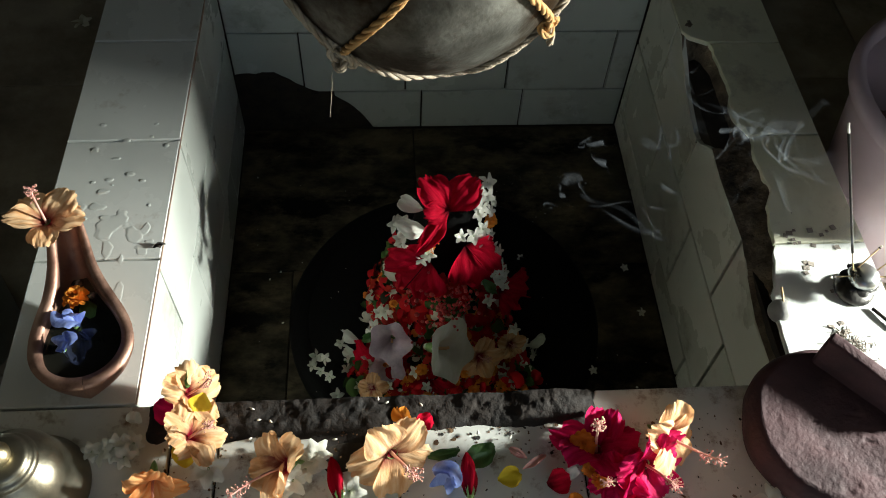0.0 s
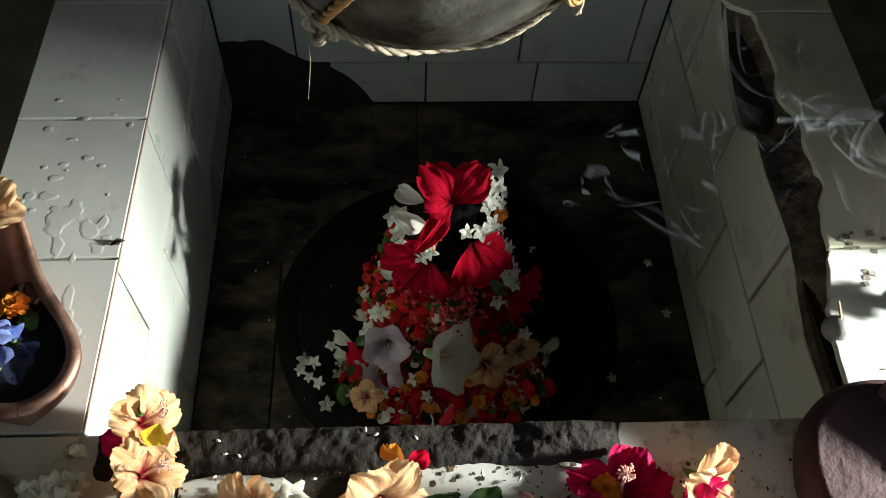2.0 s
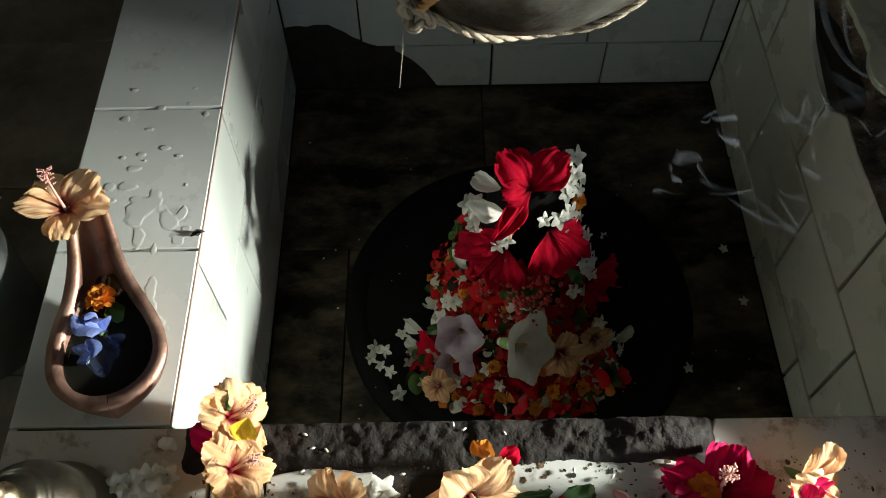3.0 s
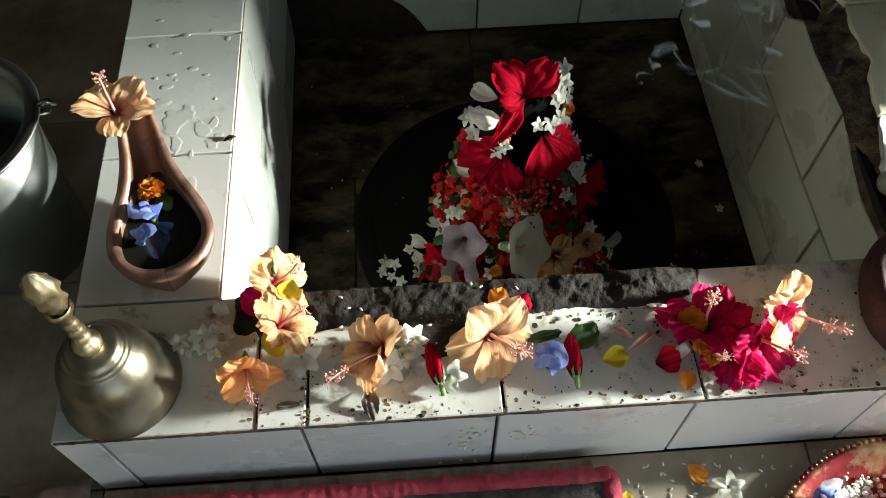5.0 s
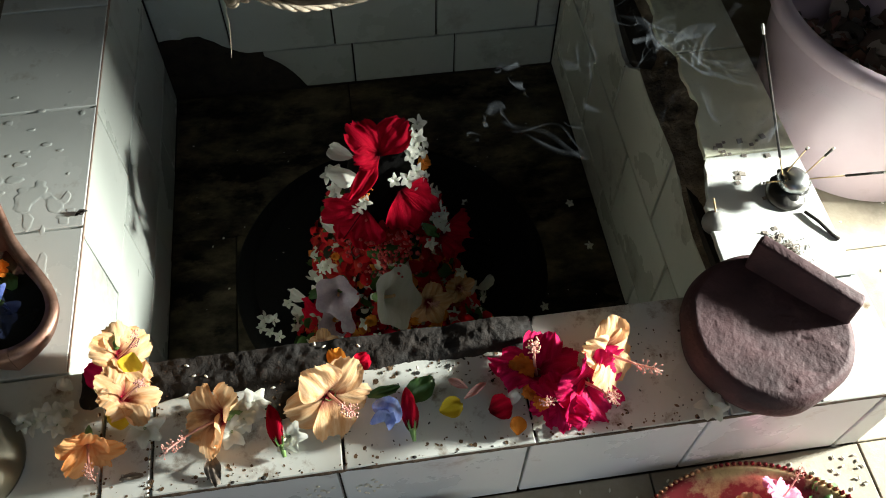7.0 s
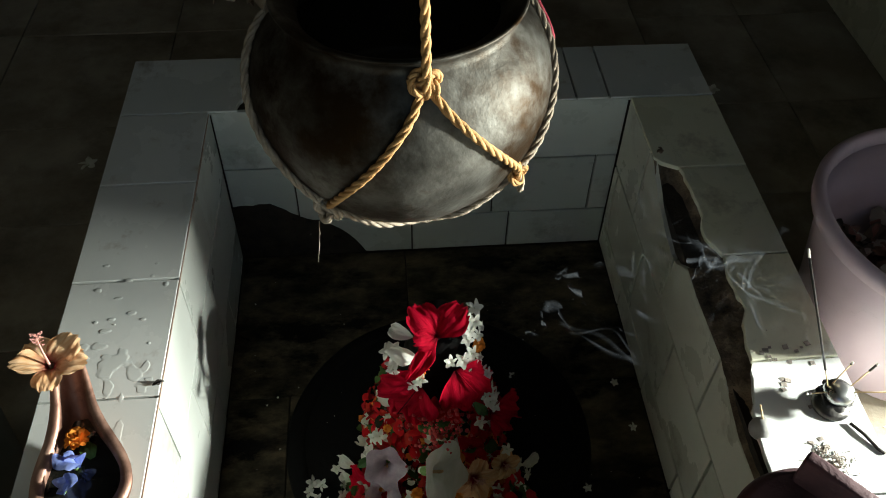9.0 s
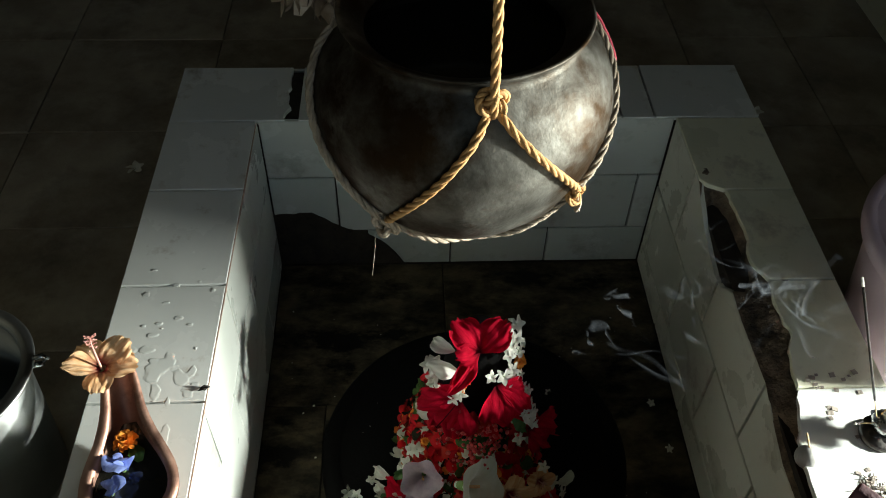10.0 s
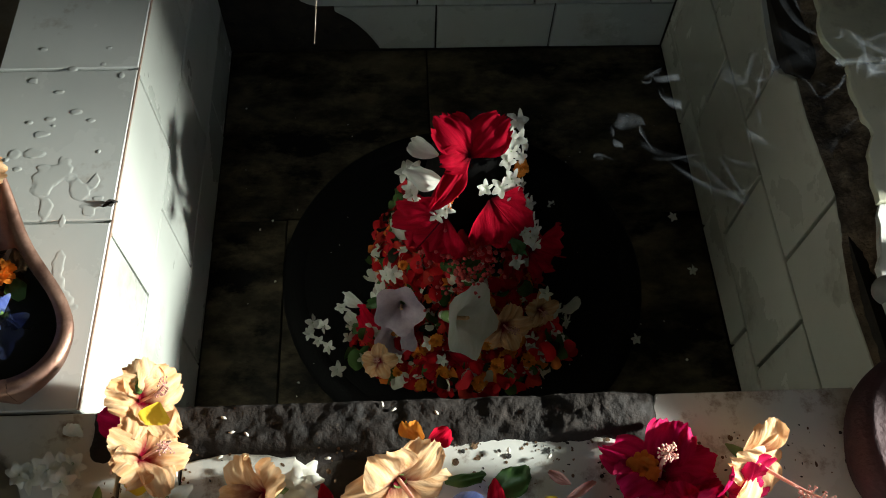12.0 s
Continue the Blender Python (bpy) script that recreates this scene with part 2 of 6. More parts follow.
LEAF = mat("green_leaf", (0.035, 0.10, 0.02), (0.08, 0.18, 0.04), 30, 0.45, bump=0.3, fine=120, translucent=0.15)
CALYX = mat("green_calyx", (0.14, 0.26, 0.07), (0.24, 0.38, 0.13), 40, 0.5, bump=0.2)
RICE = mat("rice_grain", (0.66, 0.63, 0.54), (0.76, 0.74, 0.67), 80, 0.5)
ASH = mat("grey_ash", (0.20, 0.175, 0.15), (0.38, 0.34, 0.29), 80, 0.95, bump=0.6, fine=300)
CHAR = mat("charred_stick", (0.012, 0.011, 0.010), (0.04, 0.035, 0.03), 90, 0.9, bump=0.5, fine=400)
STRAW = mat("bamboo_stick", (0.50, 0.36, 0.18), (0.62, 0.48, 0.27), 90, 0.7)
FRUIT = mat("dull_grey_bead", (0.24, 0.24, 0.23), (0.36, 0.36, 0.34), 40, 0.35, bump=0.2, fine=200)
CLOTH = mat("dusty_pink_cloth", (0.26, 0.18, 0.17), (0.42, 0.33, 0.32), 30, 0.9, bump=0.5, fine=250)
HEAP = mixed_petals("mixed_petals", [(0.40, 0.005, 0.01), (0.52, 0.01, 0.015), (0.62, 0.18, 0.03), (0.28, 0.004, 0.01), (0.02, 0.02, 0.01),
                                     (0.55, 0.53, 0.44), (0.45, 0.03, 0.02), (0.55, 0.02, 0.03), (0.06, 0.11, 0.03), (0.50, 0.012, 0.02)])
REFUSE = mixed_petals("withered_refuse", [(0.05, 0.04, 0.03), (0.30, 0.26, 0.22), (0.16, 0.08, 0.05), (0.10, 0.07, 0.05), (0.42, 0.36, 0.30), (0.22, 0.09, 0.07)])

for petal in (RED, MAGENTA, PEACH, ORANGE, APRICOT, YELLOW, HEAP):
    petal.node_tree.nodes["Principled BSDF"].inputs["Specular IOR Level"].default_value = 0.08

WATER = mat("water_on_white_tile", (0.60, 0.64, 0.61), (0.66, 0.69, 0.66), 8, 0.05, bump=0.0)
DARKWATER = mat("dark_offering_water", (0.012, 0.013, 0.010), (0.02, 0.02, 0.016), 10, 0.06, bump=0.03, fine=30)

# ---- mesh helpers ----


def mesh_from(verts, faces, smooth=False):
    me = bpy.data.meshes.new("mesh")
    me.from_pydata([tuple(v) for v in verts], [], faces)
    if smooth:
        me.polygons.foreach_set("use_smooth", [True] * len(me.polygons))
    me.update()
    return me


def link(name, me, material, parent=None, label="", m=None):
    me.name = name
    if material and not me.materials:
        me.materials.append(material)
    ob = new(name, me)
    if m is not None:
        ob.matrix_basis = m
    if parent:
        ob.parent = parent
    if label:
        ob["label"] = label
    return ob


def thing(name, label, category, group="", kind="", m=None):
    ob = new(name)
    ob.empty_display_size = 0.02
    if m is not None:
        ob.matrix_basis = m
    return tagged(ob, label, category, group, kind)


class Geo:
    """Collects vertices and faces of one mesh."""

    def __init__(self):
        self.v, self.f = [], []

    def add(self, verts, faces, m=None):
        n = len(self.v)
        self.v += [tuple(m @ Vector(p)) if m is not None else tuple(p) for p in verts]
        self.f += [tuple(i + n for i in f) for f in faces]
        return self

    def mesh(self, smooth=False):
        return mesh_from(self.v, self.f, smooth)


def box_data(x0, x1, y0, y1, z0, z1, c=0.0):
    """A box with chamfered edges."""
    bm = bmesh.new()
    bmesh.ops.create_cube(bm, size=1)
    for v in bm.verts:
        v.co = Vector(((x0 + x1) / 2 + v.co.x * (x1 - x0), (y0 + y1) / 2 + v.co.y * (y1 - y0), (z0 + z1) / 2 + v.co.z * (z1 - z0)))
    if c:
        bmesh.ops.bevel(bm, geom=bm.edges[:], offset=c, segments=2, affect='EDGES', profile=0.5)
    me = bpy.data.meshes.new("box")
    bm.to_mesh(me)
    bm.free()
    return me


def lathe_data(profile, n=40, cap=False, wobble=0.0):
    """Turns a profile of (radius, height) round the z axis."""
    verts, faces = [], []
    for k in range(n):
        a = 2 * math.pi * k / n
        for r, z in profile:
            rr = r * (1 + wobble * noise.noise((math.cos(a) * 1.5, math.sin(a) * 1.5, z * 20)))
            verts.append((rr * math.cos(a), rr * math.sin(a), z))
    p = len(profile)
    for k in range(n):
        for i in range(p - 1):
            a, b = k * p + i, ((k + 1) % n) * p + i
            faces.append((a, b, b + 1, a + 1))
    if cap:
        faces.append(tuple(k * p for k in reversed(range(n))))
        faces.append(tuple(k * p + p - 1 for k in range(n)))
    return verts, faces


def lathe(profile, n=40, cap=False, wobble=0.0, smooth=True):
    return mesh_from(*lathe_data(profile, n, cap, wobble), smooth)


def tube_data(points, radius, sides=8, taper=None):
    """A tube along points; taper gives a factor for each point."""
    pts = [Vector(p) for p in points]
    verts, faces = [], []
    up = Vector((0.31, 0.17, 0.93))
    for i, p in enumerate(pts):
        d = (pts[min(i + 1, len(pts) - 1)] - pts[max(i - 1, 0)]).normalized()
        u = d.cross(up)
        if u.length < 1e-4:
            u = d.cross(Vector((1, 0, 0)))
        u.normalize()
        w = d.cross(u)
        r = radius * (taper[i] if taper else 1)
        for k in range(sides):
            a = 2 * math.pi * k / sides
            verts.append(p + u * (r * math.cos(a)) + w * (r * math.sin(a)))
    for i in range(len(pts) - 1):
        for k in range(sides):
            a, b = i * sides + k, i * sides + (k + 1) % sides
            faces.append((a, b, b + sides, a + sides))
    faces.append(tuple(range(sides))[::-1])
    faces.append(tuple((len(pts) - 1) * sides + k for k in range(sides)))
    return verts, faces


def smooth_path(points, n):
    """Catmull-Rom through the points."""
    p = [Vector(q) for q in points]
    p = [p[0] * 2 - p[1]] + p + [p[-1] * 2 - p[-2]]
    out = []
    for i in range(1, len(p) - 2):
        for k in range(n):
            t = k / n
            out.append(0.5 * ((2 * p[i]) + (p[i + 1] - p[i - 1]) * t + (2 * p[i - 1] - 5 * p[i] + 4 * p[i + 1] - p[i + 2]) * t * t
                              + (3 * p[i] - p[i - 1] - 3 * p[i + 1] + p[i + 2]) * t ** 3))
    out.append(p[-2])
    return out


def rope_mesh(points, radius, per_metre=70, n=14):
    """Three strands laid round a path."""
    path = smooth_path(points, n)
    length = [0.0]
    for a, b in zip(path, path[1:]):
        length.append(length[-1] + (b - a).length)
    total = length[-1]
    count = max(12, int(total * 900))
    fine, j = [], 0
    for i in range(count + 1):
        s = total * i / count
        while j < len(path) - 2 and length[j + 1] < s:
            j += 1
        k = (s - length[j]) / max(length[j + 1] - length[j], 1e-9)
        fine.append((path[j].lerp(path[j + 1], k), s))
    g = Geo()
    up = Vector((0.31, 0.93, 0.17))
    for strand in range(3):
        pts = []
        for i, (p, s) in enumerate(fine):
            d = (fine[min(i + 1, count)][0] - fine[max(i - 1, 0)][0]).normalized()
            u = d.cross(up).normalized()
            w = d.cross(u)
            a = 2 * math.pi * (s * per_metre / 3 * 3 / 3 + strand / 3)
            pts.append(p + (u * math.cos(a) + w * math.sin(a)) * radius * 0.52)
        g.add(*tube_data(pts, radius * 0.56, 6))
    return g.mesh(True)


def grid_mesh(nx, ny, fn, smooth=True):
    verts = [fn(i / (nx - 1), j / (ny - 1)) for j in range(ny) for i in range(nx)]
    faces = [(j * nx + i, j * nx + i + 1, (j + 1) * nx + i + 1, (j + 1) * nx + i) for j in range(ny - 1) for i in range(nx - 1)]
    return mesh_from(verts, faces, smooth)


def facing(x, y, z, d, spin=0.0, scale=1.0):
    """A pose at (x, y, z) whose local z points along d."""
    q = Vector(d).normalized().to_track_quat('Z', 'Y').to_matrix().to_4x4()
    return Matrix.Translation((x, y, z)) @ q @ pose(0, 0, 0, 0, 0, spin) @ Matrix.Scale(scale, 4)


# ---- tiles ----
GAP = 0.0016


def plate_mesh(poly, thick, chamfer=0.0012):
    """A flat piece from an outline, its upper edge chamfered."""
    n = len(poly)
    cx, cy = sum(p[0] for p in poly) / n, sum(p[1] for p in poly) / n
    verts = [(x, y, 0) for x, y in poly] + [(x, y, thick - chamfer) for x, y in poly]
    for x, y in poly:
        dx, dy = cx - x, cy - y
        verts.append((x + chamfer * (1 if dx > 0 else -1) * min(1, abs(dx) / chamfer), y + chamfer * (1 if dy > 0 else -1) * min(1, abs(dy) / chamfer), thick))
    faces = []
    for i in range(n):
        j = (i + 1) % n
        faces += [(i, j, j + n, i + n), (i + n, j + n, j + 2 * n, i + 2 * n)]
    faces.append(tuple(range(2 * n, 3 * n)))
    return mesh_from(verts, faces)


def outline(u0, u1, v0, v1, low=None, high=None, step=0.012):
    """A rectangle whose low or high edge may be broken off along a curve."""
    if not low and not high:
        return [(u0, v0), (u1, v0), (u1, v1), (u0, v1)]
    n = max(2, int((u1 - u0) / step))
    us = [u0 + (u1 - u0) * i / n for i in range(n + 1)]
    lo = [max(v0, low(u)) if low else v0 for u in us]
    hi = [min(v1, high(u)) if high else v1 for u in us]
    keep = [i for i in range(n + 1) if hi[i] - lo[i] > 0.004]
    if len(keep) < 2:
        return None
    if low:
        bottom = [(us[i], lo[i]) for i in keep]
    else:
        bottom = [(us[keep[0]], v0), (us[keep[-1]], v0)]
    if high:
        top = [(us[i], hi[i]) for i in reversed(keep)]
    else:
        top = [(us[keep[-1]], v1), (us[keep[0]], v1)]
    return bottom + top


def lay(parent, us, v0, v1, frame_m, material, low=None, high=None, thick=0.008, name="tile", gap=GAP):
    """A row of tiles between the joints us, on the plane of frame_m."""
    for u0, u1 in zip(us, us[1:]):
        poly = outline(u0 + gap, u1 - gap, v0 + gap, v1 - gap, low, high)
        if not poly:
            continue
        cx, cy = (u0 + u1) / 2, (v0 + v1) / 2
        me = plate_mesh([(x - cx, y - cy) for x, y in poly], thick)
        tilt = pose(cx, cy, random.uniform(-0.0006, 0.0004), random.uniform(-0.25, 0.25), random.uniform(-0.25, 0.25), 0)
        link(name, me, material, parent, m=frame_m @ tilt)


def plane(origin, u, v):
    u, v = Vector(u), Vector(v)
    m = Matrix((u, v, u.cross(v))).transposed().to_4x4()
    return Matrix.Translation(origin) @ m


def jag(s, seed, amp):
    return amp * (noise.noise((s * 18, seed, 0.3)) + 0.5 * noise.noise((s * 60, seed, 2.3)) + 0.25 * noise.noise((s * 170, seed, 5.1)))


def along(points):
    """A broken line through (u, v) points, as a function of u."""
    def f(u):
        if u <= points[0][0]:
            return points[0][1]
        for (a, b), (c, d) in zip(points, points[1:]):
            if u <= c:
                return b + (d - b) * (u - a) / (c - a)
        return points[-1][1]
    return f

# ---- the setting: room, floor, curb and pit ----
X0, X1, Y1, DEPTH = -0.36, 0.40, 0.787, -0.386      # inside of the pit
OX0, OX1, OY0, OY1 = -0.517, 0.556, -0.152, 0.953   # outside of the curb
GROUND = -0.155


def structure(name, me, material, label, category):
    return tagged(link(name, me, material), label, category, kind="structure")


def joined(boxes):
    g = Geo()
    for b in boxes:
        me = box_data(*b)
        g.add([v.co for v in me.vertices], [tuple(p.vertices) for p in me.polygons])
        bpy.data.meshes.remove(me)
    return g.mesh()


RX0, RX1, RY0, RY1, TOP = -1.9, 1.06, -1.25, 2.3, 2.5
# unseen dark shell, added to keep stray sky light off the pit
structure("wall_west", joined([(RX0 - 0.2, RX0, RY0, RY1, GROUND, TOP)]), PLASTER, "unseen dark plaster wall added to close off the light", "wall")
structure("wall_north", joined([(RX0 - 0.2, RX1 + 0.2, RY1, RY1 + 0.2, GROUND, TOP)]), PLASTER, "unseen dark plaster wall added behind the pit", "wall")
# the unseen deep opening is added to cut the beam short of the back half of the pit
structure("wall_east", joined([(RX1, RX1 + 0.62, 0.108, RY1, GROUND, TOP), (RX1, RX1 + 0.62, RY0, -0.75, GROUND, TOP), (RX1, RX1 + 0.62, -0.75, 0.108, 1.25, TOP)]),
          PLASTER, "plaster wall with an unseen deep opening, added to cut the beam to shape", "wall")
structure("wall_south", joined([(RX0 - 0.2, -0.4, RY0 - 0.2, RY0, GROUND, TOP), (0.6, RX1 + 0.2, RY0 - 0.2, RY0, GROUND, TOP), (-0.4, 0.6, RY0 - 0.2, RY0, 2.05, TOP)]),
          PLASTER, "unseen plaster wall added round the fill lamp's gap", "wall")
structure("ceiling", joined([(RX0 - 0.2, RX1 + 0.62, RY0 - 0.2, RY1 + 0.2, TOP, TOP + 0.15)]), PLASTER, "unseen dark plaster ceiling added to close off the light", "ceiling")
skirting = structure("baseboard", joined([(RX1 - 0.006, RX1, 0.13, RY1, GROUND, GROUND + 0.3)]), GROUT, "tiled skirting along the wall", "skirting")
lay(skirting, [-2.3 + 0.2 * i for i in range(10)] + [-0.28, -0.13], GROUND, GROUND + 0.3, plane((RX1 - 0.006, 0, 0), (0, -1, 0), (0, 0, 1)), TILE_OLD)

floor = structure("floor", joined([(-6, OX0 + 0.05, -6, 6, GROUND - 0.2, GROUND - 0.012), (OX1 - 0.05, 6, -6, 6, GROUND - 0.2, GROUND - 0.012),
                                   (OX0 + 0.05, OX1 - 0.05, -6, OY0 + 0.05, GROUND - 0.2, GROUND - 0.012),
                                   (OX0 + 0.05, OX1 - 0.05, OY1 - 0.05, 6, GROUND - 0.2, GROUND - 0.012)]),
                  GROUT, "worn brown stone floor round the pit", "floor")

curb = structure("curb", joined([(OX0 + 0.008, X0 - 0.008, OY0 + 0.008, OY1 - 0.008, DEPTH - 0.05, -0.008), (X1 + 0.008, OX1 - 0.008, OY0 + 0.008, OY1 - 0.008, DEPTH - 0.05, -0.034),
                                 (X0 - 0.008, X1 + 0.008, OY0 + 0.008, -0.008, DEPTH - 0.05, -0.012), (X0 - 0.008, X1 + 0.008, Y1 + 0.008, OY1 - 0.008, DEPTH - 0.05, -0.008)]),
                 GROUT, "raised tiled curb round a sunken shrine pit, its inner edge broken", "curb")

# broken edges
chip_front = along([(-0.517, 0.02), (-0.32, 0.02), (-0.318, -0.047), (-0.285, -0.052), (-0.208, -0.044), (-0.165, -0.05), (-0.15, -0.088), (-0.095, -0.086),
                    (-0.08, -0.045), (-0.024, -0.036), (0.04, -0.032), (0.131, -0.036), (0.15, -0.03), (0.153, 0.02), (0.6, 0.02)])
chip_right = along([(-0.2, 0.36), (0.012, 0.36), (0.014, 0.398), (0.053, 0.402), (0.10, 0.404), (0.15, 0.418), (0.195, 0.432), (0.227, 0.433), (0.293, 0.450), (0.356, 0.446),
                    (0.39, 0.452), (0.423, 0.438), (0.506, 0.443), (0.596, 0.438), (0.612, 0.40), (0.65, 0.36), (1.0, 0.36)])
hole_back = along([(-0.37, -0.242), (-0.33, -0.236), (-0.284, -0.233), (-0.24, -0.262), (-0.20, -0.284), (-0.15, -0.31), (-0.124, -0.337), (-0.10, -0.386), (-0.09, -0.45)])
gone_right = along([(-0.1, -0.05), (0.05, -0.053), (0.115, -0.056), (0.179, -0.039), (0.224, -0.024), (0.338, -0.029), (0.39, -0.024), (0.43, -0.058), (0.455, -0.062), (0.547, -0.039), (0.60, -0.012), (0.64, 0.01), (0.9, 0.01)])

up = plane((0, 0, -0.008), (1, 0, 0), (0, 1, 0))
side = plane((0, 0, -0.008), (0, 1, 0), (-1, 0, 0))
lay(curb, [0, 0.199, 0.401, 0.607, 0.787], -X0, -OX0, side, TILE)
lay(curb, [0.787, OY1], 0.300, -OX0, side, TILE, low=lambda y: 0.308 + jag(y, 8, 0.016))
lay(curb, [-0.288, -0.1, 0.1, 0.302, 0.363, OX1], Y1, OY1, up, TILE)
lay(curb, [0.393, 0.593, 0.787], -OX1, -X1, side, TILE_OLD, high=lambda y: -chip_right(y) + jag(y, 3, 0.008))
lay(curb, [0.2, 0.393], -OX1, -X1, side, TILE_OLD, high=lambda y: -chip_right(y) + jag(y, 3, 0.008))
lay(curb, [0.0, 0.2], -OX1, -X1, side, TILE, high=lambda y: -chip_right(y) + jag(y, 3, 0.006))
lay(curb, [OX0, -0.316, -0.265, -0.069, 0.133, 0.345, OX1], OY0, 0, up, TILE_DIRTY, high=lambda x: chip_front(x) + jag(x, 5, 0.007))

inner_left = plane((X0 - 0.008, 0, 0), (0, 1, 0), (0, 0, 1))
lay(curb, [0.0, 0.185, 0.392, 0.592, Y1], -0.14, -0.001, inner_left, TILE_DIM)
lay(curb, [0.0, 0.1, 0.303, 0.522, 0.72, Y1], -0.29, -0.14, inner_left, TILE_DIM)
lay(curb, [0.0, 0.2, 0.4, 0.6, Y1], DEPTH, -0.29, inner_left, TILE_DIM)
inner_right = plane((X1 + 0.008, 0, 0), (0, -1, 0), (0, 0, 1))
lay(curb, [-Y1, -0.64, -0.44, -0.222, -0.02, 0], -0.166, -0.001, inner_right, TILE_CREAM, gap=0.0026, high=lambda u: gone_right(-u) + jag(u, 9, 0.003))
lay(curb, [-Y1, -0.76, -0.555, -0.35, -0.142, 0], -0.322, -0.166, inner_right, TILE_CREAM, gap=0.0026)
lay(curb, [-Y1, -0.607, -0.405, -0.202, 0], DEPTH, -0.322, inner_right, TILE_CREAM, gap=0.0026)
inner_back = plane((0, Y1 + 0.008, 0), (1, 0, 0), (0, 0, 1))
lay(curb, [X0, -0.21, -0.005, 0.197, X1], -0.14, -0.001, inner_back, TILE_DIM)
lay(curb, [X0, -0.231, -0.036, 0.16, 0.358, X1], -0.285, -0.14, inner_back, TILE_DIM, low=lambda x: hole_back(x) + jag(x, 1, 0.01))
lay(curb, [X0, -0.2, -0.004, 0.197, X1], DEPTH, -0.285, inner_back, TILE_DIM, low=lambda x: hole_back(x) + jag(x, 2, 0.012))
lay(curb, [-X1, -0.2, 0.0, 0.2, -X0], DEPTH, -0.02, plane((0, -0.008, 0), (-1, 0, 0), (0, 0, 1)), TILE_DIM)
lay(curb, [OX0, -0.47, -0.272, -0.076, 0.125, 0.323, 0.523, OX1], GROUND, -0.002, plane((0, OY0 + 0.008, 0), (1, 0, 0), (0, 0, 1)), RISER)
lay(curb, [-OY1, -0.75, -0.55, -0.35, -0.15, 0.05, -OY0], GROUND, -0.002, plane((OX0 + 0.008, 0, 0), (0, -1, 0), (0, 0, 1)), TILE_DIM)
lay(curb, [OY0, 0.05, 0.25, 0.45, 0.65, 0.85, OY1], GROUND, -0.002, plane((OX1 - 0.008, 0, 0), (0, 1, 0), (0, 0, 1)), TILE_DIM)
lay(curb, [-OX1, -0.35, -0.15, 0.05, 0.25, 0.45, -OX0], GROUND, -0.002, plane((0, OY1 - 0.008, 0), (-1, 0, 0), (0, 0, 1)), TILE_DIM)


structure("trim", joined([(X0 - 0.0018, X0 - 0.0002, 0.002, Y1 - 0.004, -0.006, -0.0008)]), MORTAR, "brown mortar joint along the inner edge of the curb", "joint")


def edge_mortar(u, v):
    x = OX0 + 0.004 + u * (OX1 - OX0 - 0.008)
    n = noise.noise((x * 40, 3.0, 0)) + 0.6 * noise.noise((x * 130, 5.0, 0))
    w = (0.0008 + 0.0013 * max(0.0, n + 0.2)) * (1 - 2 * v)
    return (x, OY0 + 0.0008 + w, -0.0004 - 0.0016 * abs(2 * v - 1) - (0.0022 if v > 0.6 else 0.0) + 0.0006 * n)


def rough(x, y, a=1.0, seed=0.0):
    return a * (0.006 * noise.noise((x * 30, y * 30, seed)) + 0.004 * noise.noise((x * 80, y * 80, seed + 3)) + 0.0022 * noise.noise((x * 210, y * 210, seed + 7)))


def front_bed(u, v):
    x = -0.352 + u * 0.51
    y = -0.10 + v * 0.102
    ridge = max(0.0, min(1.0, (y + 0.052 + 0.012 * noise.noise((x * 25, 1, 1))) / 0.02))
    hole = 0.022 * math.exp(-(((x + 0.122) / 0.03) ** 2 + ((y + 0.068) / 0.018) ** 2) ** 2)
    lump = 0.007 * math.exp(-((x - 0.10) / 0.05) ** 2 - ((y + 0.018) / 0.02) ** 2)
    ends = min(1.0, (0.51 - u * 0.51) / 0.01 + 0.2) * min(1.0, u / 0.03 + 0.1)
    z = -0.0075 + ridge * 0.0135 * ends + lump + rough(x, y, 0.6) * (0.45 + 0.55 * ridge) - hole
    if v > 0.97:
        z -= 0.01
    return (x, y, z)


structure("trim", grid_mesh(420, 6, edge_mortar), MORTAR_DARK, "dirty brown mortar along the front edge of the curb", "joint")
structure("broken_edge", grid_mesh(210, 44, front_bed), CONCRETE, "rough dark wet concrete where the front tiles broke off", "rubble")


def right_bed(u, v):
    y = 0.006 + u * 0.64
    x = X1 + 0.0012 + v * 0.08
    rim = min(gone_right(y), -0.004) + 0.0015
    slope = rim + (-0.006 - rim) * min(1, v / 0.7)
    deep = 0.06 * math.exp(-((y - 0.5) / 0.09) ** 4) * math.exp(-((v - 0.28) / 0.2) ** 2)
    return (x, y, slope - deep + rough(x, y, 1.1, 4.0) * min(1, v * 6 + 0.15))


structure("broken_edge", grid_mesh(200, 30, right_bed), CRUMB, "crumbled dark mortar along the side of the curb", "rubble")


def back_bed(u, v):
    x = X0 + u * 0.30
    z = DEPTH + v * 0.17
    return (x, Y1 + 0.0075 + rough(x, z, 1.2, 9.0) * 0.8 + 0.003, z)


structure("broken_edge", grid_mesh(80, 44, back_bed), CONCRETE, "hole with a rough dark concrete face where wall tiles fell away", "rubble")

